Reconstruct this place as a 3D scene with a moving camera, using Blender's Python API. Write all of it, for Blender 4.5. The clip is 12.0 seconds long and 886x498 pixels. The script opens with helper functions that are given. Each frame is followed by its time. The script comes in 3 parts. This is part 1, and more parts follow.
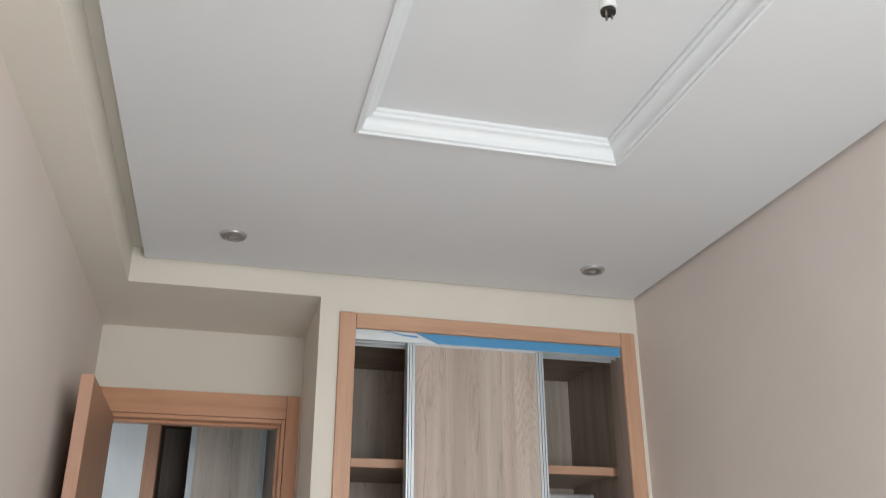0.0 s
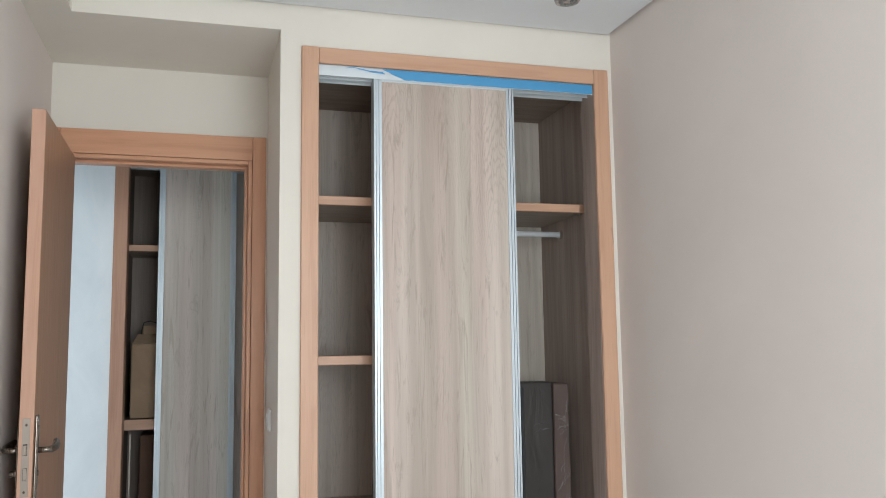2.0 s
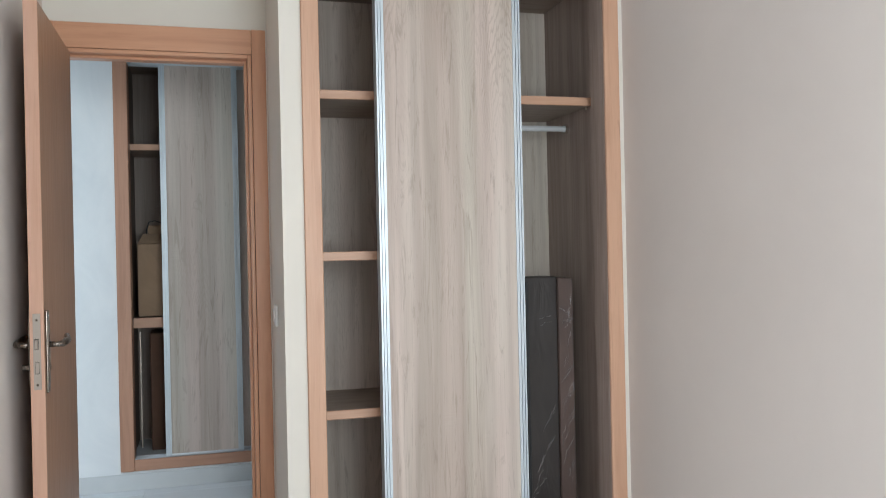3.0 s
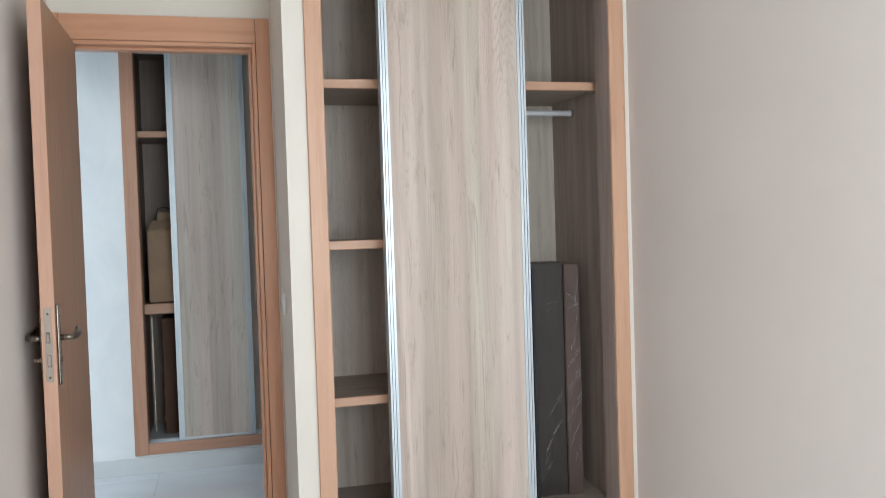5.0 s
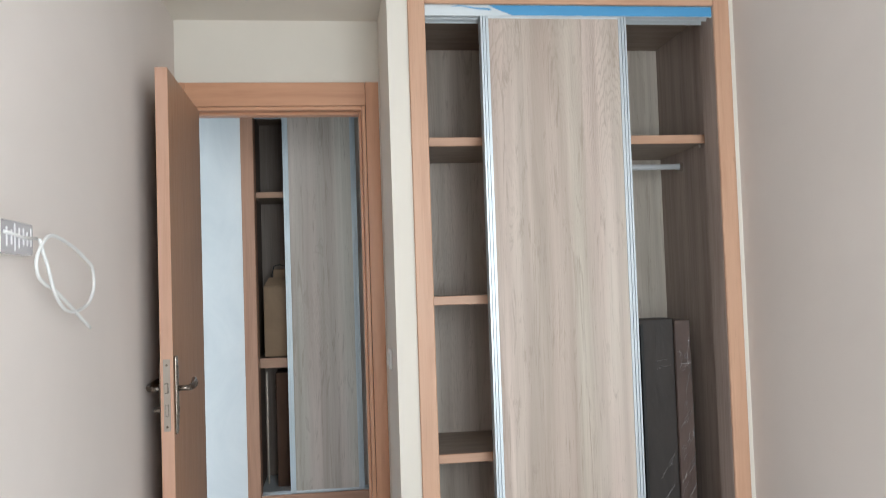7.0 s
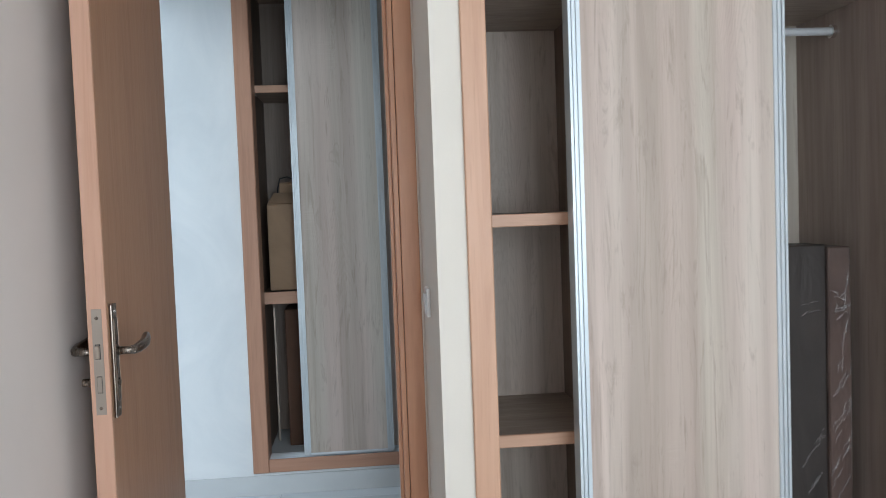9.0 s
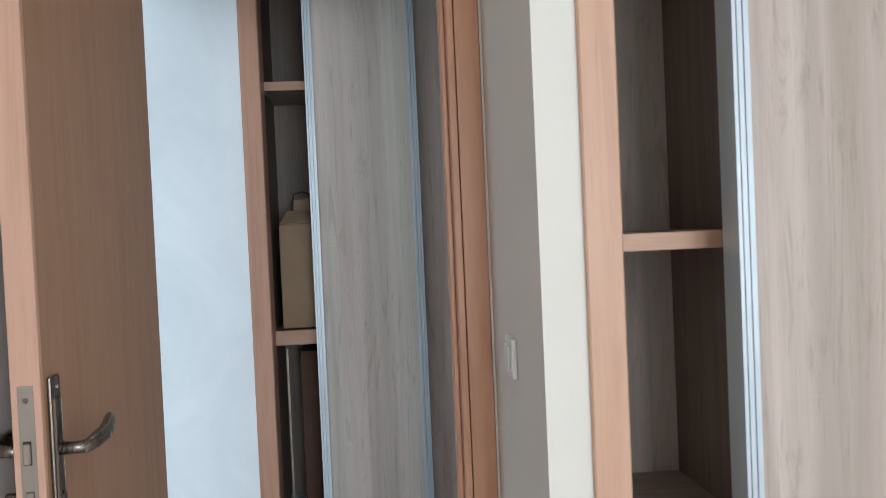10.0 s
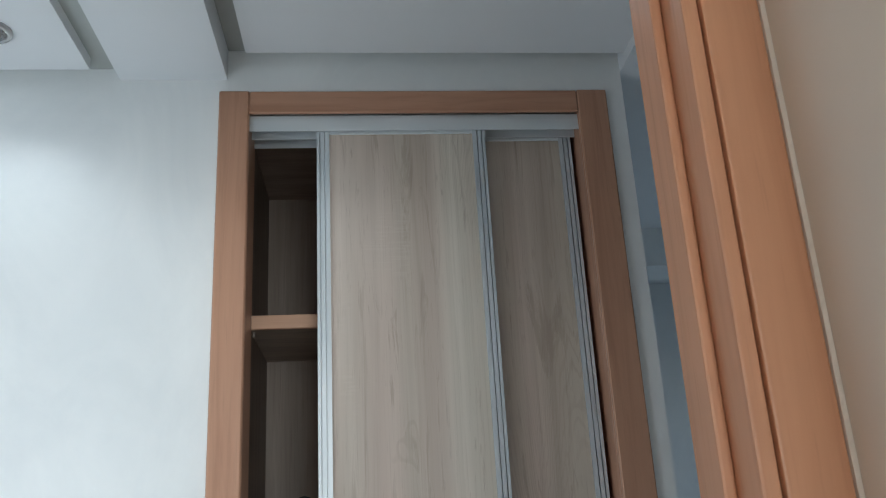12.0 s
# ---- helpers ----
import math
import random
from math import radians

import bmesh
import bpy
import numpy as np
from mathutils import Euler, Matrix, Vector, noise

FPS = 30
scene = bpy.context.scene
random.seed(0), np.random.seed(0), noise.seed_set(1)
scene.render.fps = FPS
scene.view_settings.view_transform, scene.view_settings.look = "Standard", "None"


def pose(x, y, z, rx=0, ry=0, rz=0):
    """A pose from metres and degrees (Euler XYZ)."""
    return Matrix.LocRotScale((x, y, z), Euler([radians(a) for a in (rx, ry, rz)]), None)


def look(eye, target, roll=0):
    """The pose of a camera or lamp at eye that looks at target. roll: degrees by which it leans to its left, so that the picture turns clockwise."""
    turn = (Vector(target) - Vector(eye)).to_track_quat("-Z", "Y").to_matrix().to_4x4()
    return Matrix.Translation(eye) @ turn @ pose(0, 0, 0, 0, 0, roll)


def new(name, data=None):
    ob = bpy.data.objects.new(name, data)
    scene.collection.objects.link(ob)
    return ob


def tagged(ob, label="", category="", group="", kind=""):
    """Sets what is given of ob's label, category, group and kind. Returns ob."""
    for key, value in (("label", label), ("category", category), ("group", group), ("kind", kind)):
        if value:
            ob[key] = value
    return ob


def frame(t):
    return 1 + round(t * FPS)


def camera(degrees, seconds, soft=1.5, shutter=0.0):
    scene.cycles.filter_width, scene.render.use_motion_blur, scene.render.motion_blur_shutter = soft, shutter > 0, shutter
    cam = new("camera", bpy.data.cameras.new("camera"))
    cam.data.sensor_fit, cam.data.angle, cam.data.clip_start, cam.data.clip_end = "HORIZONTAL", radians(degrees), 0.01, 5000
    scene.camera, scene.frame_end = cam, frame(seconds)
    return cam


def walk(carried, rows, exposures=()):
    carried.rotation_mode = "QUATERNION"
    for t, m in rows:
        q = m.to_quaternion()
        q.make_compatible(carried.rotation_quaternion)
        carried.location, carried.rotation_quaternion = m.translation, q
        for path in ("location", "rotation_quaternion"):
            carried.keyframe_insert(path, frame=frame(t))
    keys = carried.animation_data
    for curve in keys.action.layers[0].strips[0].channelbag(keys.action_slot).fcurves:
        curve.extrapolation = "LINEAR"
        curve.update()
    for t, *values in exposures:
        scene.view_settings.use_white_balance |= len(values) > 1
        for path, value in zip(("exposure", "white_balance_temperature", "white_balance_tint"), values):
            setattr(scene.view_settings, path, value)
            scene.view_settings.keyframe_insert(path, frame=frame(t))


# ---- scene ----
cam = camera(55.2, 12.0, soft=0.9, shutter=0.2)
PATH = [
    (0, (0.075, 0.115, 1.337), (0.537, 1.904, 2.105), -0.1),
    (0.5, (0.089, 0.15, 1.303), (0.608, 1.989, 1.894), -0.1),
    (1, (0.118, 0.159, 1.295), (0.662, 2.03, 1.746), -0.1),
    (1.5, (0.128, 0.178, 1.273), (0.679, 2.071, 1.609), -0.3),
    (2, (0.123, 0.195, 1.269), (0.674, 2.105, 1.495), -0.8),
    (2.5, (0.122, 0.2, 1.269), (0.668, 2.121, 1.374), -1.0),
    (3, (0.126, 0.217, 1.242), (0.668, 2.142, 1.239), -1.2),
    (3.2, (0.118, 0.215, 1.215), (0.663, 2.139, 1.162), -1.2),
    (4.8, (0.125, 0.209, 1.276), (0.66, 2.132, 1.142), -1.8),
    (5, (0.145, 0.197, 1.293), (0.659, 2.129, 1.23), -1.8),
    (5.5, (0.165, 0.169, 1.292), (0.598, 2.12, 1.387), -1.9),
    (6, (0.152, 0.149, 1.375), (0.534, 2.104, 1.556), -2.0),
    (6.5, (0.157, 0.163, 1.33), (0.48, 2.127, 1.533), -2.0),
    (7, (0.177, 0.186, 1.281), (0.433, 2.167, 1.364), -1.9),
    (7.2, (0.174, 0.226, 1.26), (0.415, 2.212, 1.274), -1.8),
    (8.8, (0.218, 1.052, 1.253), (0.425, 3.038, 1.146), -2.1),
    (9, (0.217, 1.155, 1.264), (0.4, 3.144, 1.162), -2.1),
    (9.3, (0.203, 1.365, 1.258), (0.362, 3.357, 1.172), -2.3),
    (9.5, (0.183, 1.514, 1.26), (0.334, 3.506, 1.183), -2.0),
    (10, (0.11, 1.842, 1.261), (0.286, 3.833, 1.211), -2.5),
    (10.2, (0.077, 1.977, 1.253), (0.269, 3.964, 1.371), -2.6),
    (10.5, (0.038, 2.131, 1.277), (0.188, 4.04, 1.853), -2.4),
    (10.8, (0.003, 2.348, 1.278), (0.116, 4.238, 1.922), -2.0),
    (11, (-0.015, 2.532, 1.289), (0.113, 4.419, 1.941), -2.2),
    (11.5, (-0.04, 2.844, 1.295), (0.131, 4.724, 1.956), -2.9),
    (12, (0.003, 3.122, 1.323), (0.2, 5.006, 1.963), -3.2),
]
EXPOSURES = [(0, -0.39, 6900, 14), (0.5, -0.24, 7650, 18), (1.0, -0.17, 7250, 18), (1.5, -0.02, 6750, 14), (2.0, -0.02, 6480, 10), (3.2, -0.01, 6380, 10), (4.8, 0.11, 6400, 10), (7.2, 0.07, 6480, 10),
             (9.0, -0.01, 6180, 10), (10.0, 0.06, 6180, 10), (10.5, 0.13, 6180, 10), (11.0, 0.17, 5850, 10), (11.5, 0.20, 5680, 8), (12.0, 0.23, 6680, 10)]
walk(cam, [(t, look(eye, target, roll)) for t, eye, target, roll in PATH], EXPOSURES)

# ---------------------------------------------------------------- plan, metres
ROOM_L, ROOM_R, ROOM_BACK, ROOM_FRONT = -0.46, 1.716, -0.80, 3.217
CEIL, SOFFIT, TRAY_TOP = 2.514, 2.421, 2.568
PIER_X, ALCOVE_Y, HALL_Y0, HALL_Y1 = 0.391, 3.793, 3.900, 4.955
BEAM_X = -0.314
HALL_L, HALL_CORNER, HALL_END_Y, HALL_R = -2.3, 0.668, 7.0, 1.95
HALL_CEIL, HALL_TRAY = 2.387, 2.437

# ---------------------------------------------------------------- world and light
world = bpy.data.worlds.new("world")
scene.world = world
world.use_nodes = True
wn = world.node_tree
sky = wn.nodes.new("ShaderNodeTexSky")
sky.sky_type, sky.sun_disc = "NISHITA", False
sky.sun_elevation, sky.sun_rotation = radians(42), radians(200)
wn.links.new(sky.outputs[0], wn.nodes["Background"].inputs[0])
wn.nodes["Background"].inputs[1].default_value = 0.1


def area_lamp(name, place, target, sx, sy, watts, colour):
    data = bpy.data.lights.new(name, "AREA")
    data.shape, data.size, data.size_y, data.energy, data.color = "RECTANGLE", sx, sy, watts, colour
    ob = new(name, data)
    ob.matrix_world = look(place, target)
    return ob


# daylight lamps: room window, plus an unseen side doorway and passage opening, both assumed
area_lamp("window_light", (0.98, ROOM_BACK - 0.02, 1.35), (0.98, 2.0, 1.35), 1.3, 1.6, 64, (0.855, 0.96, 1.02))
area_lamp("assumed_doorway_light", (-1.45, HALL_Y0 - 0.10, 1.08), (-1.40, 4.9, 0.95), 0.85, 1.9, 12.5, (0.72, 0.87, 1.0))
area_lamp("passage_fill_light", (HALL_R - 0.03, 6.0, 1.5), (0.7, 6.0, 1.5), 1.0, 1.2, 1.6, (0.55, 0.77, 1.0))



def spot_lamp(name, place, watts, colour):
    data = bpy.data.lights.new(name, "SPOT")
    data.energy, data.color, data.spot_size, data.spot_blend, data.shadow_soft_size = watts, colour, radians(130), 1.0, 0.035
    new(name, data).matrix_world = look(place, (place[0], place[1] + 0.001, 0))


HALL_SPOTS = ((-0.765, 4.745, 4.2), (-0.030, 4.473, 6.0))
for x, y, watts in HALL_SPOTS:
    spot_lamp("hall_spot", (x, y, (HALL_CEIL if x < -0.6 else HALL_TRAY) - 0.025), watts, (0.80, 0.91, 1.0))

# ---------------------------------------------------------------- materials


def material(name, colour, rough=0.5, metal=0.0):
    m = bpy.data.materials.new(name)
    m.use_nodes = True
    b = m.node_tree.nodes["Principled BSDF"]
    b.inputs["Base Color"].default_value = (*colour, 1)
    b.inputs["Roughness"].default_value, b.inputs["Metallic"].default_value = rough, metal
    return m


class Graph:
    """Small helper that adds nodes to a material and links them."""

    def __init__(self, m):
        self.t = m.node_tree
        self.b = self.t.nodes["Principled BSDF"]
        self.co = self.t.nodes.new("ShaderNodeTexCoord").outputs["Object"]
        self.rand = self.t.nodes.new("ShaderNodeObjectInfo").outputs["Random"]

    def mapped(self, scale, shift=True):
        n = self.t.nodes.new("ShaderNodeMapping")
        n.inputs["Scale"].default_value = scale
        self.t.links.new(self.co, n.inputs["Vector"])
        if shift:
            k = self.t.nodes.new("ShaderNodeMath")
            k.operation = "MULTIPLY"
            k.inputs[1].default_value = 37.0
            self.t.links.new(self.rand, k.inputs[0])
            self.t.links.new(k.outputs[0], n.inputs["Location"])
        return n.outputs[0]

    def noise(self, scale, detail=4, rough=0.55, distortion=0.0, size=1.0, shift=True):
        n = self.t.nodes.new("ShaderNodeTexNoise")
        n.inputs["Scale"].default_value = size
        n.inputs["Detail"].default_value, n.inputs["Roughness"].default_value = detail, rough
        n.inputs["Distortion"].default_value = distortion
        self.t.links.new(self.mapped(scale, shift), n.inputs["Vector"])
        return n.outputs["Fac"]

    def rings(self, fac, turns):
        n = self.t.nodes.new("ShaderNodeMath")
        n.operation = "MULTIPLY"
        n.inputs[1].default_value = turns
        self.t.links.new(fac, n.inputs[0])
        k = self.t.nodes.new("ShaderNodeMath")
        k.operation = "SINE"
        self.t.links.new(n.outputs[0], k.inputs[0])
        return k.outputs[0]

    def math(self, op, a, b=0.0):
        n = self.t.nodes.new("ShaderNodeMath")
        n.operation = op
        for s, v in zip(n.inputs, (a, b)):
            if hasattr(v, "is_linked"):
                self.t.links.new(v, s)
            else:
                s.default_value = v
        return n.outputs[0]

    def cathedral(self, width, pitch):
        """Nested arches of flat-sawn grain, each plank of the given width with its own height and strength."""
        n = self.t.nodes.new("ShaderNodeSeparateXYZ")
        self.t.links.new(self.co, n.inputs[0])
        wobble = self.math("MULTIPLY", self.math("SUBTRACT", self.noise((5, 5, 1.3), 2, 0.5), 0.5), 0.06)
        across = self.math("DIVIDE", self.math("ADD", self.math("ADD", n.outputs["X"], wobble), self.math("MULTIPLY", self.rand, 3.0)), width)
        plank = self.math("FLOOR", across)
        u = self.math("SUBTRACT", self.math("SUBTRACT", across, plank), 0.5)
        lot = self.t.nodes.new("ShaderNodeTexWhiteNoise")
        lot.noise_dimensions = "1D"
        self.t.links.new(plank, lot.inputs["W"])
        lot = lot.outputs["Value"]
        rough_edge = self.math("MULTIPLY", self.noise((16, 16, 2.2), 4, 0.62, 0.8), 0.34)
        field = self.math("ADD", self.math("ADD", n.outputs["Z"], self.math("MULTIPLY", self.math("MULTIPLY", u, u), 2.6)), rough_edge)
        lines = self.math("SINE", self.math("MULTIPLY", field, 6.283 / pitch))
        return lines, lot

    def ramp(self, fac, stops):
        n = self.t.nodes.new("ShaderNodeValToRGB")
        e = n.color_ramp.elements
        while len(e) < len(stops):
            e.new(0.5)
        for k, (p, c) in zip(e, stops):
            k.position, k.color = p, (*c, 1)
        self.t.links.new(fac, n.inputs[0])
        return n.outputs[0]

    def mix(self, a, b, fac, mode="MIX"):
        n = self.t.nodes.new("ShaderNodeMix")
        n.data_type, n.blend_type = "RGBA", mode
        for s, v in ((n.inputs["Factor"], fac), (n.inputs["A"], a), (n.inputs["B"], b)):
            if hasattr(v, "is_linked"):
                self.t.links.new(v, s)
            elif isinstance(v, tuple):
                s.default_value = (*v, 1)
            else:
                s.default_value = v
        return n.outputs["Result"]

    def bump(self, height, strength, dist=0.002):
        n = self.t.nodes.new("ShaderNodeBump")
        n.inputs["Strength"].default_value, n.inputs["Distance"].default_value = strength, dist
        self.t.links.new(height, n.inputs["Height"])
        self.t.links.new(n.outputs[0], self.b.inputs["Normal"])

    def colour(self, out):
        self.t.links.new(out, self.b.inputs["Base Color"])

    def rough(self, fac, lo, hi):
        n = self.t.nodes.new("ShaderNodeMapRange")
        n.inputs["To Min"].default_value, n.inputs["To Max"].default_value = lo, hi
        self.t.links.new(fac, n.inputs["Value"])
        self.t.links.new(n.outputs[0], self.b.inputs["Roughness"])


def paint(name, colour, rough=0.6, stain=0.05, spec=0.3):
    m = material(name, colour, rough)
    g = Graph(m)
    g.b.inputs["Specular IOR Level"].default_value = spec
    dark = tuple(c * (1 - stain) for c in colour)
    broad = g.noise((1.3, 1.3, 1.3), 5, 0.6, 0.4, shift=False)
    c = g.ramp(broad, [(0.35, dark), (0.62, colour)])
    g.colour(c)
    fine = g.noise((160, 160, 160), 3, 0.6, shift=False)
    g.bump(fine, 0.10, 0.0015)
    g.rough(broad, rough - 0.08, rough + 0.08)
    return m


def beech(name, axis, light=(0.65, 0.388, 0.258), dark=(0.56, 0.315, 0.202), rough=0.42):
    """Steamed beech with the grain along the axis 0, 1 or 2."""
    m = material(name, light, rough)
    g = Graph(m)
    s = [26.0, 26.0, 26.0]
    s[axis] = 1.6
    f = [230.0, 230.0, 230.0]
    f[axis] = 9.0
    streak = g.noise(tuple(s), 5, 0.6, 0.8)
    fleck = g.noise(tuple(f), 2, 0.5)
    base = g.ramp(streak, [(0.30, dark), (0.48, tuple((a + 2 * b) / 3 for a, b in zip(dark, light))), (0.66, light)])
    c = g.mix(base, tuple(d * 0.72 for d in dark), g.ramp(fleck, [(0.60, (0, 0, 0)), (0.75, (0.22, 0.22, 0.22))]))
    k = [2.2, 2.2, 2.2]
    k[axis] = 0.9
    knot = g.noise(tuple(v * 4.5 for v in k), 2, 0.5)
    c = g.mix(c, tuple(d * 0.55 for d in dark), g.ramp(knot, [(0.775, (0, 0, 0)), (0.80, (0.8, 0.8, 0.8))]))
    g.colour(c)
    g.bump(streak, 0.12, 0.001)
    g.rough(fleck, rough - 0.08, rough + 0.12)
    return m


def sonoma(name):
    """Pale grey-beige sawn-oak melamine with upright grain."""
    m = material(name, (0.52, 0.44, 0.36), 0.5)
    g = Graph(m)
    broad = g.noise((11.0, 11.0, 0.45), 4, 0.55, 0.8)
    hue = g.noise((6.0, 6.0, 0.30), 2, 0.5, 0.4)
    plank = g.noise((16, 16, 0.10), 2, 0.4)
    fine = g.noise((190, 190, 3.0), 3, 0.6)
    flame = g.noise((20, 20, 1.9), 6, 0.66, 2.4)
    pore = g.noise((95, 95, 7.0), 3, 0.6, 1.6)
    saw = g.noise((20, 20, 230), 1, 0.5)
    where = g.noise((9.0, 9.0, 3.2), 2, 0.5)
    area = g.noise((2.6, 2.6, 0.8), 2, 0.5)
    c = g.ramp(broad, [(0.30, (0.46, 0.387, 0.33)), (0.50, (0.565, 0.492, 0.43)), (0.70, (0.645, 0.572, 0.51))])
    c = g.mix(c, g.ramp(hue, [(0.36, (1.04, 0.97, 0.96)), (0.64, (0.97, 1.0, 0.96))]), 1.0, "MULTIPLY")
    c = g.mix(c, g.ramp(plank, [(0.40, (0.90, 0.885, 0.875)), (0.58, (1.04, 1.04, 1.04))]), 1.0, "MULTIPLY")
    c = g.mix(c, (0.31, 0.235, 0.18), g.ramp(flame, [(0.555, (0, 0, 0)), (0.66, (0.46, 0.46, 0.46))]))
    arch, lot = g.cathedral(0.20, 0.055)
    c = g.mix(c, g.ramp(lot, [(0.0, (0.93, 0.92, 0.90)), (0.5, (1.0, 1.0, 1.0)), (1.0, (1.05, 1.05, 1.06))]), 1.0, "MULTIPLY")
    figure = g.mix(g.ramp(arch, [(0.10, (0, 0, 0)), (0.95, (0.30, 0.30, 0.30))]), g.ramp(area, [(0.53, (0, 0, 0)), (0.68, (1, 1, 1))]), 1.0, "MULTIPLY")
    c = g.mix(c, (0.30, 0.22, 0.16), figure)
    knot = g.noise((12.0, 12.0, 4.2), 2, 0.5, 0.5)
    eye = g.mix(g.ramp(g.rings(knot, 45.0), [(0.20, (0, 0, 0)), (0.95, (0.18, 0.18, 0.18))]), g.ramp(knot, [(0.63, (0, 0, 0)), (0.70, (1, 1, 1))]), 1.0, "MULTIPLY")
    c = g.mix(c, (0.27, 0.20, 0.15), eye)
    c = g.mix(c, (0.27, 0.20, 0.15), g.ramp(pore, [(0.61, (0, 0, 0)), (0.74, (0.34, 0.34, 0.34))]))
    c = g.mix(c, (0.30, 0.23, 0.175), g.ramp(fine, [(0.52, (0, 0, 0)), (0.78, (0.25, 0.25, 0.25))]))
    mask = g.mix(g.ramp(saw, [(0.50, (0, 0, 0)), (0.62, (0.08, 0.08, 0.08))]), g.ramp(where, [(0.64, (0, 0, 0)), (0.72, (1, 1, 1))]), 1.0, "MULTIPLY")
    c = g.mix(c, (0.74, 0.67, 0.60), mask)
    g.colour(c)
    g.bump(fine, 0.10, 0.001)
    g.rough(fine, 0.40, 0.56)
    return m


def carcass(name, stretch, stretch_fine, low=(0.20, 0.138, 0.102), high=(0.31, 0.225, 0.172)):
    """Warm brown melamine of the wardrobe's inner boards."""
    m = material(name, (0.34, 0.25, 0.19), 0.5)
    g = Graph(m)
    grain = g.noise(stretch, 4, 0.6, 0.5)
    fine = g.noise(stretch_fine, 2, 0.5)
    c = g.ramp(grain, [(0.32, low), (0.68, high)])
    g.colour(g.mix(c, (0.18, 0.12, 0.09), g.ramp(fine, [(0.56, (0, 0, 0)), (0.8, (0.4, 0.4, 0.4))])))
    g.rough(fine, 0.42, 0.58)
    return m


def brushed(name, colour, rough, axis=2, metal=1.0):
    m = material(name, colour, rough, metal)
    g = Graph(m)
    s = [340.0, 340.0, 340.0]
    s[axis] = 3.0
    n = g.noise(tuple(s), 2, 0.5)
    g.rough(n, rough - 0.08, rough + 0.10)
    g.colour(g.ramp(g.noise((3, 3, 3), 3), [(0.3, tuple(c * 0.9 for c in colour)), (0.7, colour)]))
    return m


def plaster(name):
    """White polished plaster with soft trowel clouds."""
    m = material(name, (0.80, 0.81, 0.80), 0.3)
    g = Graph(m)
    cloud = g.noise((2.6, 2.6, 2.0), 6, 0.62, 1.2, shift=False)
    g.colour(g.ramp(cloud, [(0.30, (0.74, 0.76, 0.76)), (0.65, (0.83, 0.84, 0.83))]))
    g.rough(cloud, 0.36, 0.58)
    g.bump(cloud, 0.08, 0.01)
    return m


def porcelain(name, colour, rough=0.08):
    m = material(name, colour, rough)
    g = Graph(m)
    vein = g.noise((1.6, 3.2, 1.6), 4, 0.5, 0.8)
    c = g.ramp(vein, [(0.35, tuple(v * 0.95 for v in colour)), (0.52, colour), (0.72, tuple(min(1, v * 1.06) for v in colour))])
    g.colour(c)
    g.rough(vein, rough, rough + 0.08)
    return m


def cardboard(name, colour):
    m = material(name, colour, 0.8)
    g = Graph(m)
    n = g.noise((5, 5, 5), 5, 0.6, 0.5)
    flute = g.noise((6, 6, 240), 2, 0.5)
    c = g.ramp(n, [(0.32, tuple(v * 0.78 for v in colour)), (0.66, colour)])
    c = g.mix(c, tuple(v * 0.82 for v in colour), g.ramp(flute, [(0.55, (0, 0, 0)), (0.8, (0.4, 0.4, 0.4))]))
    g.colour(c)
    g.bump(n, 0.15, 0.003)
    return m


def film_wrap(name, colour, coat=0.45):
    """Card or board under crinkled clear stretch film."""
    m = material(name, colour, 0.55)
    g = Graph(m)
    n = g.noise((6, 6, 2.2), 5, 0.6, 1.5)
    g.colour(g.ramp(n, [(0.3, tuple(v * 0.75 for v in colour)), (0.7, tuple(v * 1.15 for v in colour))]))
    fold = g.noise((8, 8, 3), 3, 0.6, 1.0)
    g.bump(fold, 0.55, 0.010)
    g.b.inputs["Coat Weight"].default_value, g.b.inputs["Coat Roughness"].default_value = coat, 0.20
    return m


CREAM = paint("cream_paint", (0.81, 0.75, 0.665), 0.62)
GREIGE = paint("side_wall_paint", (0.795, 0.715, 0.665), 0.60)
WHITE = paint("white_ceiling_paint", (0.78, 0.79, 0.80), 0.7, 0.03)
MOULD = paint("white_gypsum", (0.84, 0.865, 0.875), 0.55, 0.03)
# shade of the hall ceiling's recessed gaps, put into a darker grey
GAP_SHADE = paint("gap_shade_grey", (0.46, 0.475, 0.45), 0.6)
PLASTER = plaster("polished_plaster")
BEECH_V, BEECH_H, BEECH_Y = beech("beech_upright", 2), beech("beech_level", 0), beech("beech_deep", 1)
RED_V = beech("red_beech_upright", 2, (0.68, 0.352, 0.207), (0.57, 0.275, 0.155), 0.36)
RED_H = beech("red_beech_level", 0, (0.68, 0.352, 0.207), (0.57, 0.275, 0.155), 0.36)
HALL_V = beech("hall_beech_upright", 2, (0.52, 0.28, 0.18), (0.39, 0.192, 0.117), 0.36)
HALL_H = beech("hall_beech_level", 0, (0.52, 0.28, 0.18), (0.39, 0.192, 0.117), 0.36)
LIPPING = beech("lipping_beech", 2, (0.65, 0.385, 0.275), (0.565, 0.315, 0.212), 0.42)
VENEER = beech("beech_veneer", 2, (0.45, 0.25, 0.15), (0.385, 0.205, 0.118), 0.38)
SONOMA = sonoma("sawn_oak_melamine")
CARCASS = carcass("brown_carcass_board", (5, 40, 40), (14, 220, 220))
# upright brown boards, darkened: the shade inside the bays is in the colour
SHADED_CARCASS_V = carcass("shaded_carcass_upright", (34, 34, 1.5), (200, 200, 6), (0.135, 0.09, 0.066), (0.215, 0.152, 0.114))
SHELF_BOARD = carcass("oak_shelf_board", (5, 40, 40), (14, 220, 220), (0.27, 0.205, 0.16), (0.39, 0.305, 0.245))
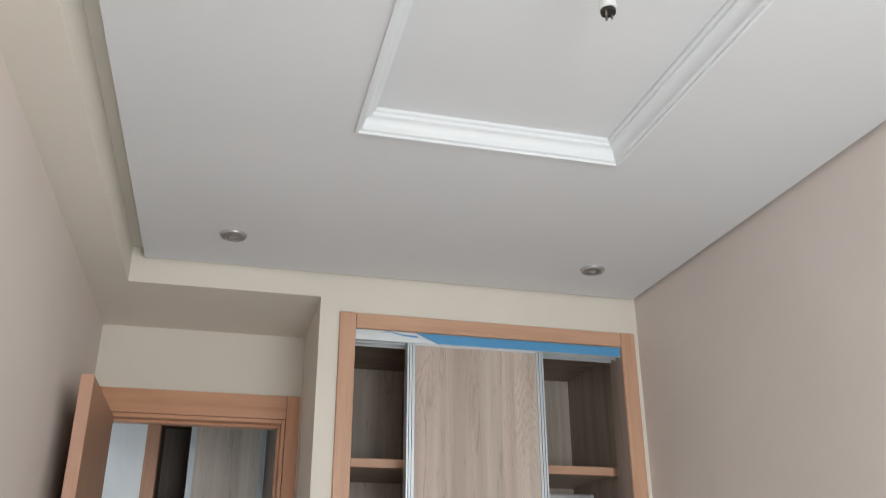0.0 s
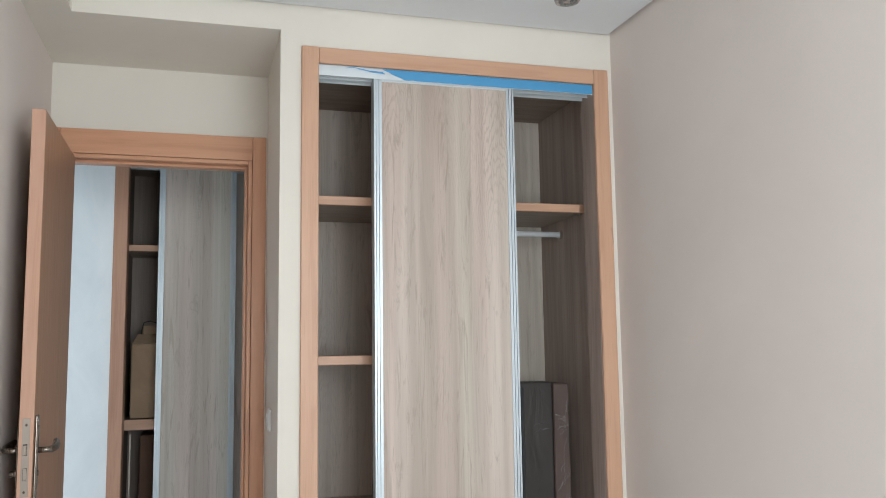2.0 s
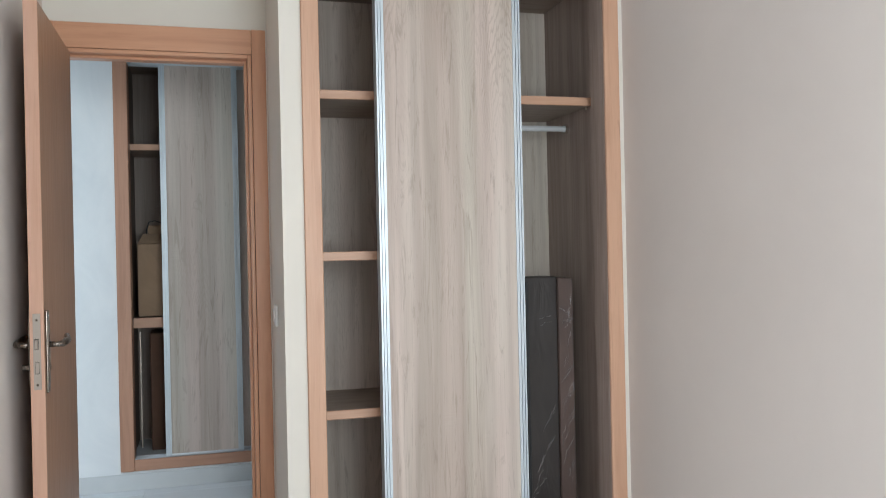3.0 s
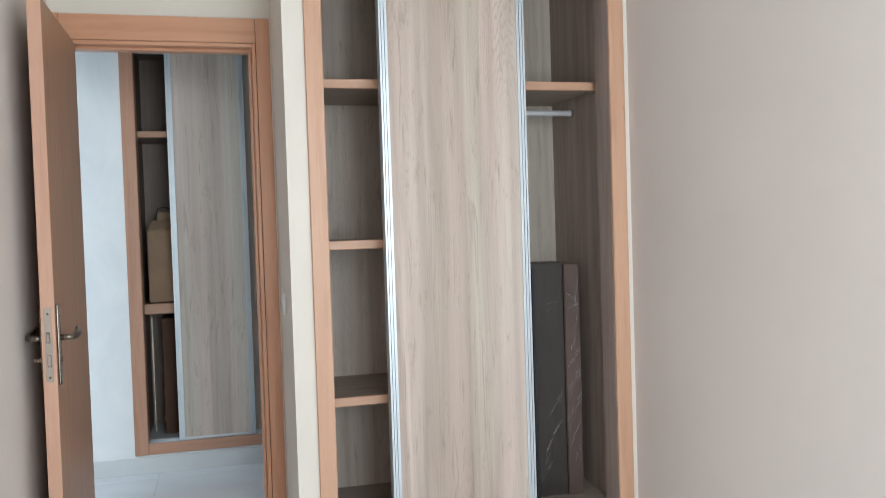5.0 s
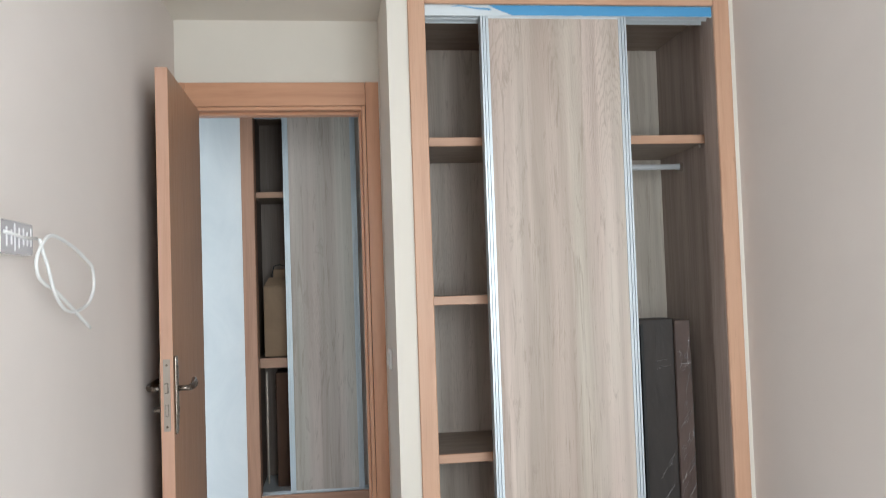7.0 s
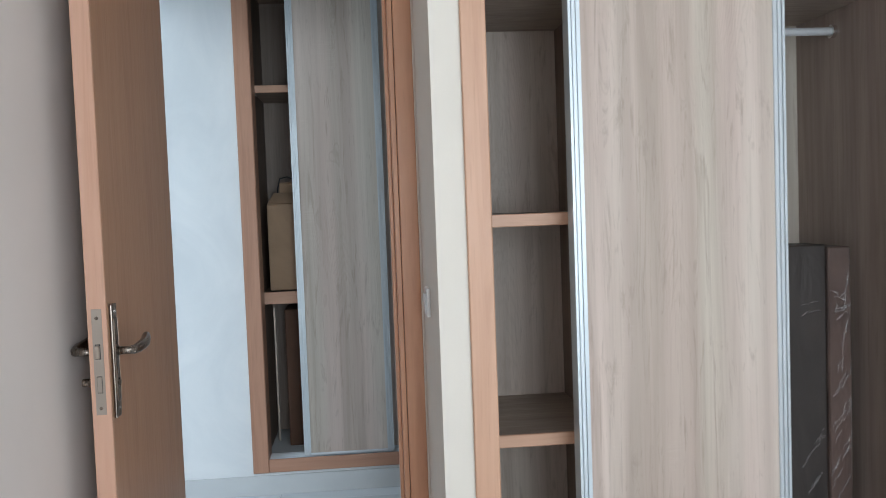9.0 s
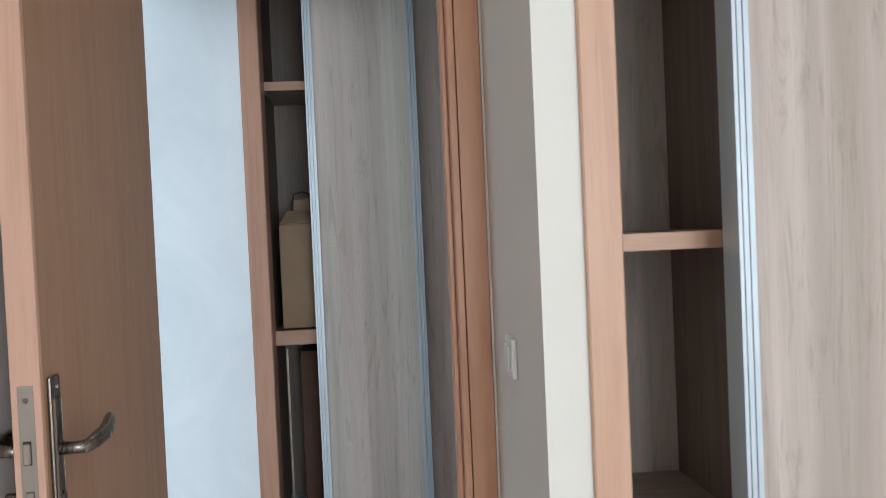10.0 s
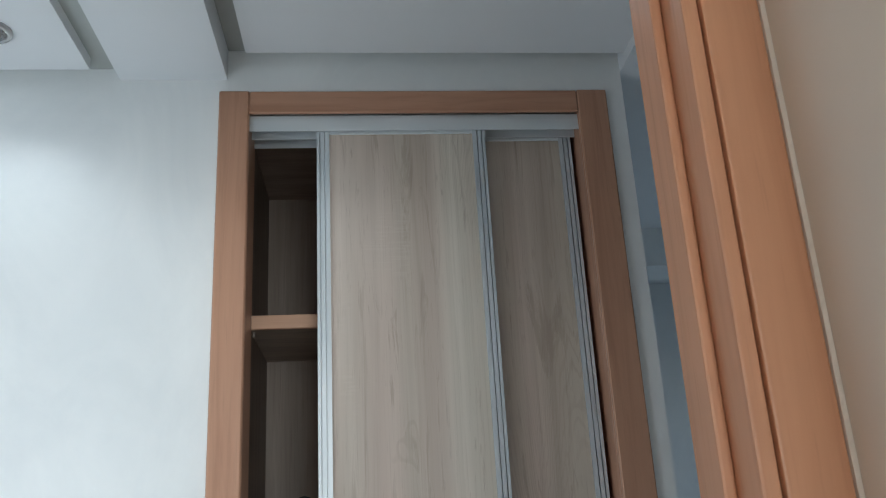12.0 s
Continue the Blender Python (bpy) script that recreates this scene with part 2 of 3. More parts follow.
# hall wardrobe's back, darkened to carry the shade of its interior
SHADED_BACK_V = carcass("shaded_back_board", (34, 34, 1.5), (200, 200, 6), (0.23, 0.175, 0.14), (0.33, 0.26, 0.215))
BASE_BOARD = carcass("pale_base_board", (5, 40, 40), (14, 220, 220), (0.27, 0.215, 0.175), (0.37, 0.30, 0.25))
SIDE_BOARD = carcass("grey_brown_board", (22, 22, 1.1), (160, 160, 5), (0.335, 0.25, 0.205), (0.47, 0.37, 0.32))
PALE_BOARD = paint("pale_grey_board", (0.56, 0.58, 0.59), 0.5)
ALU = brushed("anodised_aluminium", (0.62, 0.67, 0.70), 0.41, 2, 0.45)
ALU_H = brushed("track_aluminium", (0.74, 0.78, 0.80), 0.45, 0, 0.45)
NICKEL = brushed("satin_nickel", (0.23, 0.19, 0.16), 0.26)
STEEL = brushed("zinc_steel", (0.44, 0.38, 0.33), 0.42)
BLUE = material("blue_film", (0.085, 0.34, 0.62), 0.4)
WHITE_FILM = material("white_film", (0.82, 0.83, 0.84), 0.35)
DARK = material("dark_gasket", (0.02, 0.02, 0.02), 0.6)
TILE = porcelain("white_porcelain", (0.80, 0.83, 0.85))
SKIRT = porcelain("skirting_porcelain", (0.64, 0.65, 0.64), 0.16)
GROUT = material("grout", (0.64, 0.65, 0.65), 0.9)
CARD = cardboard("cardboard", (0.40, 0.27, 0.17))
CARD_DARK = cardboard("dark_cardboard", (0.13, 0.066, 0.040))
WRAP_GREY = film_wrap("film_over_grey", (0.034, 0.026, 0.022), 0.20)
WRAP_BROWN = film_wrap("film_over_card", (0.095, 0.058, 0.046))
PLASTIC = material("white_plastic", (0.82, 0.81, 0.79), 0.35)
FOLD = material("film_fold", (0.70, 0.675, 0.685), 0.25)
CLEAR = material("clear_film", (0.66, 0.63, 0.64), 0.20)
CLEAR.node_tree.nodes["Principled BSDF"].inputs["Alpha"].default_value = 0.72
# film folds with their highlights put into a pale colour
CREASE_GLINT = material("crease_glint_film", (0.58, 0.54, 0.53), 0.12)
CREASE_GLINT.node_tree.nodes["Principled BSDF"].inputs["Alpha"].default_value = 0.33
CREASE_GLINT.node_tree.nodes["Principled BSDF"].inputs["Coat Weight"].default_value = 1.0
CHROME = material("chrome", (0.75, 0.74, 0.73), 0.15, 1.0)
GLASS = material("crystal", (0.9, 0.92, 0.93), 0.08)
GLASS.node_tree.nodes["Principled BSDF"].inputs["Transmission Weight"].default_value = 0.85
PRESSED = brushed("pressed_glass", (0.52, 0.51, 0.50), 0.22, 2, 0.65)
PANE = material("window_glass", (0.95, 0.97, 0.98), 0.02)
PANE.node_tree.nodes["Principled BSDF"].inputs["Transmission Weight"].default_value = 1.0

# ---------------------------------------------------------------- mesh helpers


def box(bm, x0, x1, y0, y1, z0, z1, bevel=0.0, seg=1):
    r = bmesh.ops.create_cube(bm, size=1.0)
    vs = r["verts"]
    bmesh.ops.scale(bm, verts=vs, vec=(x1 - x0, y1 - y0, z1 - z0))
    bmesh.ops.translate(bm, verts=vs, vec=((x0 + x1) / 2, (y0 + y1) / 2, (z0 + z1) / 2))
    if bevel:
        es = list({e for v in vs for e in v.link_edges})
        bmesh.ops.bevel(bm, geom=es, offset=bevel, segments=seg, affect="EDGES", profile=0.6)
    return bm


def boxed(x0, x1, y0, y1, z0, z1, bevel=0.0, seg=1):
    return box(bmesh.new(), x0, x1, y0, y1, z0, z1, bevel, seg)


def rod(bm, a, b, r, n=16, r2=None):
    a, b = Vector(a), Vector(b)
    d = b - a
    m = Matrix.Translation((a + b) / 2) @ d.to_track_quat("Z", "Y").to_matrix().to_4x4()
    bmesh.ops.create_cone(bm, cap_ends=True, segments=n, radius1=r, radius2=r if r2 is None else r2, depth=d.length, matrix=m)
    return bm


def tube(bm, pts, radii, n=10):
    """A round bar along a list of points, with a radius at each."""
    pts = [Vector(p) for p in pts]
    rings, q, last = [], None, None
    for i, p in enumerate(pts):
        d = (pts[min(i + 1, len(pts) - 1)] - pts[max(i - 1, 0)]).normalized()
        q = d.to_track_quat("Z", "Y") if q is None else last.rotation_difference(d) @ q
        last = d
        r = radii[i] if isinstance(radii, (list, tuple)) else radii
        rings.append([bm.verts.new(p + q @ Vector((r * math.cos(2 * math.pi * k / n), r * math.sin(2 * math.pi * k / n), 0))) for k in range(n)])
    for u, v in zip(rings, rings[1:]):
        for k in range(n):
            bm.faces.new((u[k], u[(k + 1) % n], v[(k + 1) % n], v[k]))
    bm.faces.new(list(reversed(rings[0])))
    bm.faces.new(rings[-1])
    return bm


def extruded(section, x0, x1, y0):
    """A bar along x with the given section of steps from y0 and heights."""
    bm = bmesh.new()
    f = bm.faces.new([bm.verts.new((x0, y0 + dy, z)) for dy, z in section])
    r = bmesh.ops.extrude_face_region(bm, geom=[f])
    bmesh.ops.translate(bm, verts=[v for v in r["geom"] if isinstance(v, bmesh.types.BMVert)], vec=(x1 - x0, 0, 0))
    return bm


def swept_frame(bm, x0, x1, y0, y1, profile):
    """A moulding round a rectangle. profile: steps inward from the edge and heights."""
    loops = []
    for o, z in profile:
        loops.append([bm.verts.new(p) for p in ((x0 + o, y0 + o, z), (x1 - o, y0 + o, z), (x1 - o, y1 - o, z), (x0 + o, y1 - o, z))])
    for u, v in zip(loops, loops[1:]):
        for k in range(4):
            bm.faces.new((u[k], u[(k + 1) % 4], v[(k + 1) % 4], v[k]))
    return bm


def origin(ob):
    p = Vector((0, 0, 0))
    while ob is not None:
        p += ob.location
        ob = ob.parent
    return p


def finish(bm, name, mat, smooth=False):
    bmesh.ops.recalc_face_normals(bm, faces=bm.faces[:])
    me = bpy.data.meshes.new(name)
    bm.to_mesh(me)
    bm.free()
    me.materials.append(mat)
    if smooth:
        for p in me.polygons:
            p.use_smooth = True
    return me


def part(name, bm, mat, parent, label="", smooth=False):
    """One mesh object under a thing or a part; bm is in world metres."""
    bm.transform(Matrix.Translation(-origin(parent)))
    ob = new(name, finish(bm, name, mat, smooth))
    ob.parent = parent
    return tagged(ob, label) if label else ob


def thing(name, place, label, category, group="", kind=""):
    ob = new(name)
    ob.empty_display_size = 0.1
    ob.location = place
    return tagged(ob, label, category, group, kind)


def solid(name, bm, mat, label, category, kind="structure", smooth=False):
    return tagged(new(name, finish(bm, name, mat, smooth)), label, category, "", kind)


# ---------------------------------------------------------------- room: walls
def wall(name, boxes, mat, label):
    bm = bmesh.new()
    for b in boxes:
        box(bm, *b)
    return solid(name, bm, mat, label, "wall")


WT = 0.16
wall("wall_left", [(ROOM_L - WT, ROOM_L, ROOM_BACK - WT, ALCOVE_Y, 0, 2.75)], GREIGE, "plain beige painted side wall beside the door")
wall("wall_right", [(ROOM_R, ROOM_R + WT, ROOM_BACK - WT, HALL_Y0 - 0.05, 0, 2.75)], GREIGE, "plain beige painted side wall beside the wardrobe")
# back wall with the window that lights the room
WX0, WX1, WZ0, WZ1 = 0.30, 1.66, 0.50, 2.20
wall("wall_back", [(ROOM_L, WX0, ROOM_BACK - WT, ROOM_BACK, 0, 2.75), (WX1, ROOM_R, ROOM_BACK - WT, ROOM_BACK, 0, 2.75),
                   (WX0, WX1, ROOM_BACK - WT, ROOM_BACK, 0, WZ0), (WX0, WX1, ROOM_BACK - WT, ROOM_BACK, WZ1, 2.75)], CREAM, "cream painted wall with the window")
OX0, OX1, OZ0, OZ1 = 0.529, 1.632, 0.160, 2.304
wall("wall_wardrobe", [(PIER_X, OX0 - 0.012, ROOM_FRONT, ALCOVE_Y, 0, 2.75), (OX0 - 0.012, OX1 + 0.02, ROOM_FRONT, ROOM_FRONT + 0.10, OZ1 + 0.02, 2.75),
                       (OX1 + 0.02, ROOM_R, ROOM_FRONT, ROOM_FRONT + 0.10, 0, 2.75), (OX0 - 0.012, OX1 + 0.02, ROOM_FRONT, ROOM_FRONT + 0.10, 0, 0.095)],
     CREAM, "cream painted wall round the built-in wardrobe")
wall("wall_wardrobe_back", [(PIER_X, ROOM_R + WT, 3.882, HALL_Y0, 0, 2.75)], PLASTER, "white plastered wall behind the wardrobe")
# door wall with its opening
DX0, DX1, DZ = -0.432, 0.348, 2.070
wall("wall_door", [(ROOM_L - WT, DX0, ALCOVE_Y, HALL_Y0, 0, 2.75), (DX1, PIER_X, ALCOVE_Y, HALL_Y0, 0, 2.75), (DX0, DX1, ALCOVE_Y, HALL_Y0, DZ, 2.75)],
     CREAM, "cream painted wall above and beside the door")
wall("beam_alcove", [(ROOM_L, PIER_X, ROOM_FRONT, ALCOVE_Y, SOFFIT, 2.75)], CREAM, "cream painted dropped soffit over the door alcove")
wall("beam_left", [(ROOM_L, BEAM_X, ROOM_BACK, ROOM_FRONT, SOFFIT, 2.75)], CREAM, "cream painted dropped beam along the ceiling")

# ---------------------------------------------------------------- room: ceiling
TX0, TX1, TY0, TY1 = 0.347, 1.113, 0.70, 2.105
bm = bmesh.new()
GAP = 0.017
CX0, CX1, CY1 = -0.266, ROOM_R - GAP, ROOM_FRONT - GAP
for b in ((CX0, TX0 + 0.01, ROOM_BACK, CY1), (TX1 - 0.01, CX1, ROOM_BACK, CY1), (TX0 + 0.01, TX1 - 0.01, ROOM_BACK, TY0 + 0.01), (TX0 + 0.01, TX1 - 0.01, TY1 - 0.01, CY1)):
    box(bm, *b, CEIL, CEIL + 0.08)
box(bm, TX0 - 0.05, TX1 + 0.05, TY0 - 0.05, TY1 + 0.05, TRAY_TOP, TRAY_TOP + 0.06)
solid("ceiling", bm, WHITE, "white plasterboard ceiling with a recessed tray", "ceiling")
# cream shadow gap between walls and ceiling
bm = bmesh.new()
box(bm, BEAM_X, CX0, ROOM_BACK, ROOM_FRONT, CEIL + 0.045, CEIL + 0.10)
box(bm, CX0, ROOM_R, CY1, ROOM_FRONT, CEIL + 0.03, CEIL + 0.08)
box(bm, CX1, ROOM_R, ROOM_BACK, CY1, CEIL + 0.03, CEIL + 0.08)
solid("ceiling_trim", bm, CREAM, "cream shadow gap where wall meets ceiling", "trim")
prof = [(-0.004, CEIL + 0.01), (-0.004, CEIL - 0.009), (0.005, CEIL - 0.010), (0.005, CEIL - 0.003), (0.014, CEIL - 0.001), (0.014, CEIL + 0.006)]
prof += [(0.014 + 0.020 * (1 - math.cos(a)), CEIL + 0.008 + 0.024 * math.sin(a)) for a in [math.pi / 2 * k / 6 for k in range(1, 7)]]
prof += [(0.037, CEIL + 0.034), (0.037, CEIL + 0.042), (0.045, CEIL + 0.045), (0.045, TRAY_TOP)]
solid("ceiling_moulding", swept_frame(bmesh.new(), TX0, TX1, TY0, TY1, prof), MOULD, "white stepped gypsum moulding round the ceiling tray", "trim")


def downlight(x, y, z, r=0.047, lit=False, group="room downlights"):
    t = thing("downlight", (x, y, z), "round chrome recessed spotlight, lit" if lit else "round chrome recessed spotlight with a crystal rim, unlit", "ceiling light", group)
    bm = bmesh.new()
    pr = [(r, 0.0), (r, -0.004), (r * 0.93, -0.009), (r * 0.80, -0.010), (r * 0.72, -0.006), (r * 0.68, 0.0)]
    n = 32
    loops = [[bm.verts.new((x + q * math.cos(2 * math.pi * k / n), y + q * math.sin(2 * math.pi * k / n), z + h)) for k in range(n)] for q, h in pr]
    for u, v in zip(loops, loops[1:]):
        for k in range(n):
            bm.faces.new((u[k], u[(k + 1) % n], v[(k + 1) % n], v[k]))
    part("rim", bm, PRESSED, t, "pressed grey glass rim", smooth=True)
    for count, ring, size in ((16, 0.60, 0.125), (8, 0.36, 0.13)):
        for k in range(count):
            a = 2 * math.pi * (k + 0.5 * (count == 8)) / count
            bm = bmesh.new()
            bmesh.ops.create_icosphere(bm, subdivisions=1, radius=r * size, matrix=Matrix.Translation((x + ring * r * math.cos(a), y + ring * r * math.sin(a), z - 0.006)))
            part("crystal", bm, GLASS, t, "clear cut crystal")
    bm = bmesh.new()
    rod(bm, (x, y, z - 0.005), (x, y, z), r * 0.68, 28)
    part("reflector", bm, NICKEL, t, "dark metal reflector")
    bm = bmesh.new()
    rod(bm, (x, y, z - 0.009), (x, y, z - 0.005), r * 0.26, 20)
    part("lamp_face", bm, LIT if lit else PRESSED, t)
    return t


LIT = material("lit_lamp", (1, 1, 1), 0.4)
LIT.node_tree.nodes["Principled BSDF"].inputs["Emission Color"].default_value = (0.9, 0.96, 1.0, 1)
LIT.node_tree.nodes["Principled BSDF"].inputs["Emission Strength"].default_value = 12.0
downlight(0.045, 2.910, CEIL)
downlight(1.392, 2.916, CEIL)

# lamp holder on its short wire under the tray
t = thing("lamp_holder", (0.753, 1.393, TRAY_TOP), "white plastic lamp holder hanging on short wires", "lamp holder")
bm = bmesh.new()
tube(bm, [(0.753, 1.393, TRAY_TOP), (0.757, 1.392, TRAY_TOP - 0.04), (0.753, 1.393, TRAY_TOP - 0.075)], 0.003, 6)
part("wire", bm, PLASTIC, t, smooth=True)
bm = bmesh.new()
rod(bm, (0.753, 1.393, TRAY_TOP - 0.12), (0.753, 1.393, TRAY_TOP - 0.075), 0.019, 18, 0.014)
part("shell", bm, PLASTIC, t)
bm = bmesh.new()
rod(bm, (0.753, 1.393, TRAY_TOP - 0.128), (0.753, 1.393, TRAY_TOP - 0.1195), 0.0155, 16)
part("socket", bm, DARK, t, "dark open socket")
for dx, dy in ((-0.008, -0.006), (0.009, 0.003), (0.0, 0.010)):
    part("contact", boxed(0.753 + dx - 0.002, 0.753 + dx + 0.002, 1.393 + dy - 0.002, 1.393 + dy + 0.002, TRAY_TOP - 0.139, TRAY_TOP - 0.126, 0.0005), STEEL, t)

# window behind the walker
t = thing("window_1", (0.98, ROOM_BACK, WZ0), "wide white window in the cream wall", "window", "", "structure")
for b in ((WX0, WX0 + 0.06, WZ0, WZ1), (WX1 - 0.06, WX1, WZ0, WZ1), (0.95, 1.01, WZ0 + 0.06, WZ1 - 0.06), (WX0 + 0.06, WX1 - 0.06, WZ0, WZ0 + 0.06), (WX0 + 0.06, WX1 - 0.06, WZ1 - 0.06, WZ1)):
    part("window_frame", boxed(b[0], b[1], ROOM_BACK - 0.11, ROOM_BACK - 0.06, b[2], b[3], 0.004), PLASTIC, t)
for x0, x1 in ((WX0 + 0.06, 0.95), (1.01, WX1 - 0.06)):
    p = part("pane", boxed(x0, x1, ROOM_BACK - 0.09, ROOM_BACK - 0.084, WZ0 + 0.06, WZ1 - 0.06), PANE, t)
    p.visible_shadow = False

# ---------------------------------------------------------------- door
t = thing("door_1", (-0.03, ALCOVE_Y, 0), "beech door standing open on its beech frame", "door", "", "structure")
CT = 0.014
part("casing", boxed(0.329, 0.385, ALCOVE_Y - CT, ALCOVE_Y, 0, 2.154, 0.0025, 2), RED_V, t)
part("casing", boxed(-0.457, -0.420, ALCOVE_Y - CT, ALCOVE_Y, 0, 2.154, 0.0025, 2), RED_V, t)
part("casing", boxed(-0.4192, 0.3280, ALCOVE_Y - CT + 0.001, ALCOVE_Y, 2.053, 2.153, 0.0025, 2), RED_H, t)
part("caulk", boxed(0.3855, PIER_X - 0.0005, ALCOVE_Y - CT - 0.002, ALCOVE_Y - 0.0005, 0.08, 2.154), CREAM, t, "cream filler bead along the frame")
part("plinth", boxed(0.3265, PIER_X - 0.001, ALCOVE_Y - CT - 0.004, ALCOVE_Y - CT - 0.0005, 0, 0.098, 0.001), BEECH_V, t, "pale wooden plinth at the foot of the frame")
# lining with the rebate that takes the leaf, and the stop behind it
FRAME_Y0, FRAME_Y1, REBATE_Y = ALCOVE_Y - 0.0095, ALCOVE_Y + 0.089, ALCOVE_Y + 0.036
part("lining", boxed(0.3115, 0.3275, FRAME_Y0, FRAME_Y1, 0, 2.0515, 0.0025, 2), RED_V, t)
part("lining", boxed(DX0, -0.401, ALCOVE_Y + 0.001, FRAME_Y1, 0, 2.0515, 0.0025, 2), RED_V, t)
part("lining", boxed(-0.401, 0.3110, FRAME_Y0, FRAME_Y1, 2.0360, 2.0515, 0.0025, 2), RED_H, t)
# dark boxes stand in for shade in the seams round the lining
part("packing", boxed(0.3275, DX1, ALCOVE_Y + 0.001, FRAME_Y1, 0, DZ), CARD_DARK, t, "dark fill for the shade in the gap behind the lining")
part("packing", boxed(DX0, 0.3275, ALCOVE_Y + 0.001, FRAME_Y1, 2.0520, DZ), CARD_DARK, t, "dark fill for the shade in the gap over the lining")
part("stop", boxed(0.2995, 0.3112, REBATE_Y, FRAME_Y1 + 0.002, 0, 2.0355, 0.0025, 2), RED_V, t)
part("stop", boxed(-0.4005, -0.389, REBATE_Y, FRAME_Y1 + 0.002, 0, 2.0355, 0.0025, 2), RED_V, t)
part("stop", boxed(-0.389, 0.2990, REBATE_Y, FRAME_Y1 + 0.001, 2.0240, 2.0357, 0.0025, 2), RED_H, t)
# leaf, opened almost square into the room
LX0, LX1, LY0, LY1, LZ1 = -0.402, -0.362, 3.073, 3.780, 2.034
leaf = part("leaf", boxed(LX0, LX1, LY0 + 0.0080, LY1, 0.008, LZ1, 0.0015), VENEER, t, "brown veneered door leaf")
hinge_line = Vector((LX1 + 0.03, -0.016, 0))
leaf.matrix_basis = Matrix.Translation(hinge_line) @ Matrix.Rotation(radians(0.45), 4, "Z") @ Matrix.Translation(-hinge_line)
part("edge_band", boxed(LX0 - 0.0005, LX1 + 0.0005, LY0, LY0 + 0.006, 0.008, LZ1, 0.001), LIPPING, leaf, "pale beech lipping")
part("lipping_joint", boxed(LX0 + 0.0015, LX1 - 0.0015, LY0 + 0.0058, LY0 + 0.0082, 0.010, LZ1 - 0.002), CARD_DARK, leaf, "dark glue joint behind the lipping")
part("lock_faceplate", boxed(LX0 + 0.009, LX1 - 0.009, LY0 - 0.0015, LY0, 0.83, 1.065, 0.0005), STEEL, leaf, "steel mortise lock faceplate")
part("latch_hole", boxed(LX0 + 0.0135, LX1 - 0.0150, LY0 - 0.0017, LY0 - 0.0012, 0.9535, 0.9875), DARK, leaf, "dark latch opening")
part("bolt_hole", boxed(LX0 + 0.0143, LX1 - 0.0143, LY0 - 0.0017, LY0 - 0.0012, 0.8788, 0.9162), DARK, leaf, "dark bolt opening")
part("latch", boxed(LX0 + 0.014, LX1 - 0.016, LY0 - 0.008, LY0 - 0.0015, 0.955, 0.985, 0.002), STEEL, leaf)
part("deadbolt", boxed(LX0 + 0.015, LX1 - 0.015, LY0 - 0.004, LY0 - 0.0015, 0.880, 0.915, 0.001), STEEL, leaf)
for zz in (0.845, 1.045):
    bm = bmesh.new()
    rod(bm, (LX0 + 0.020, LY0 - 0.003, zz), (LX0 + 0.020, LY0 - 0.001, zz), 0.004, 10)
    part("screw", bm, NICKEL, leaf)
for side, xf in ((1, LX1), (-1, LX0)):
    bm = boxed(min(xf, xf + side * 0.007), max(xf, xf + side * 0.007), LY0 + 0.022, LY0 + 0.062, 0.815, 1.072, 0.004, 2)
    plate = part("handle_plate", bm, NICKEL, leaf, "satin nickel long handle plate")
    raised = boxed(min(xf + side * 0.0065, xf + side * 0.0095), max(xf + side * 0.0065, xf + side * 0.0095), LY0 + 0.030, LY0 + 0.054, 0.850, 1.040, 0.0028, 2)
    part("raised_field", raised, NICKEL, plate)
    for zz in (0.835, 1.055):
        bm = bmesh.new()
        rod(bm, (xf + side * 0.006, LY0 + 0.046, zz), (xf + side * 0.0085, LY0 + 0.046, zz), 0.0035, 10)
        part("plate_screw", bm, CHROME, leaf)
    yc, zc, xe = LY0 + 0.042, 0.965, xf + side * 0.048
    bm = bmesh.new()
    tube(bm, [(xf, yc, zc), (xf + side * 0.030, yc, zc), (xe - side * 0.004, yc + 0.004, zc), (xe, yc + 0.020, zc + 0.001), (xe + side * 0.002, yc + 0.05, zc + 0.003),
              (xe + side * 0.001, yc + 0.085, zc + 0.004), (xe - side * 0.003, yc + 0.112, zc + 0.009), (xe - side * 0.007, yc + 0.132, zc + 0.014), (xe - side * 0.011, yc + 0.142, zc + 0.016)],
         [0.010, 0.009, 0.010, 0.0115, 0.0125, 0.0120, 0.0110, 0.0090, 0.0050], 14)
    part("lever", bm, NICKEL, leaf, "curved satin nickel lever", True)
    bm = bmesh.new()
    rod(bm, (xf + side * 0.007, yc, 0.895), (xf + side * (0.012 if side > 0 else 0.03), yc, 0.895), 0.009, 14)
    part("key_turn", bm, NICKEL, leaf)
for zz in (0.25, 1.05, 1.80):
    bm = bmesh.new()
    rod(bm, (LX0, ALCOVE_Y - 0.022, zz - 0.04), (LX0, ALCOVE_Y - 0.022, zz + 0.04), 0.006, 12)
    part("hinge", bm, STEEL, leaf)

# ---------------------------------------------------------------- wardrobes


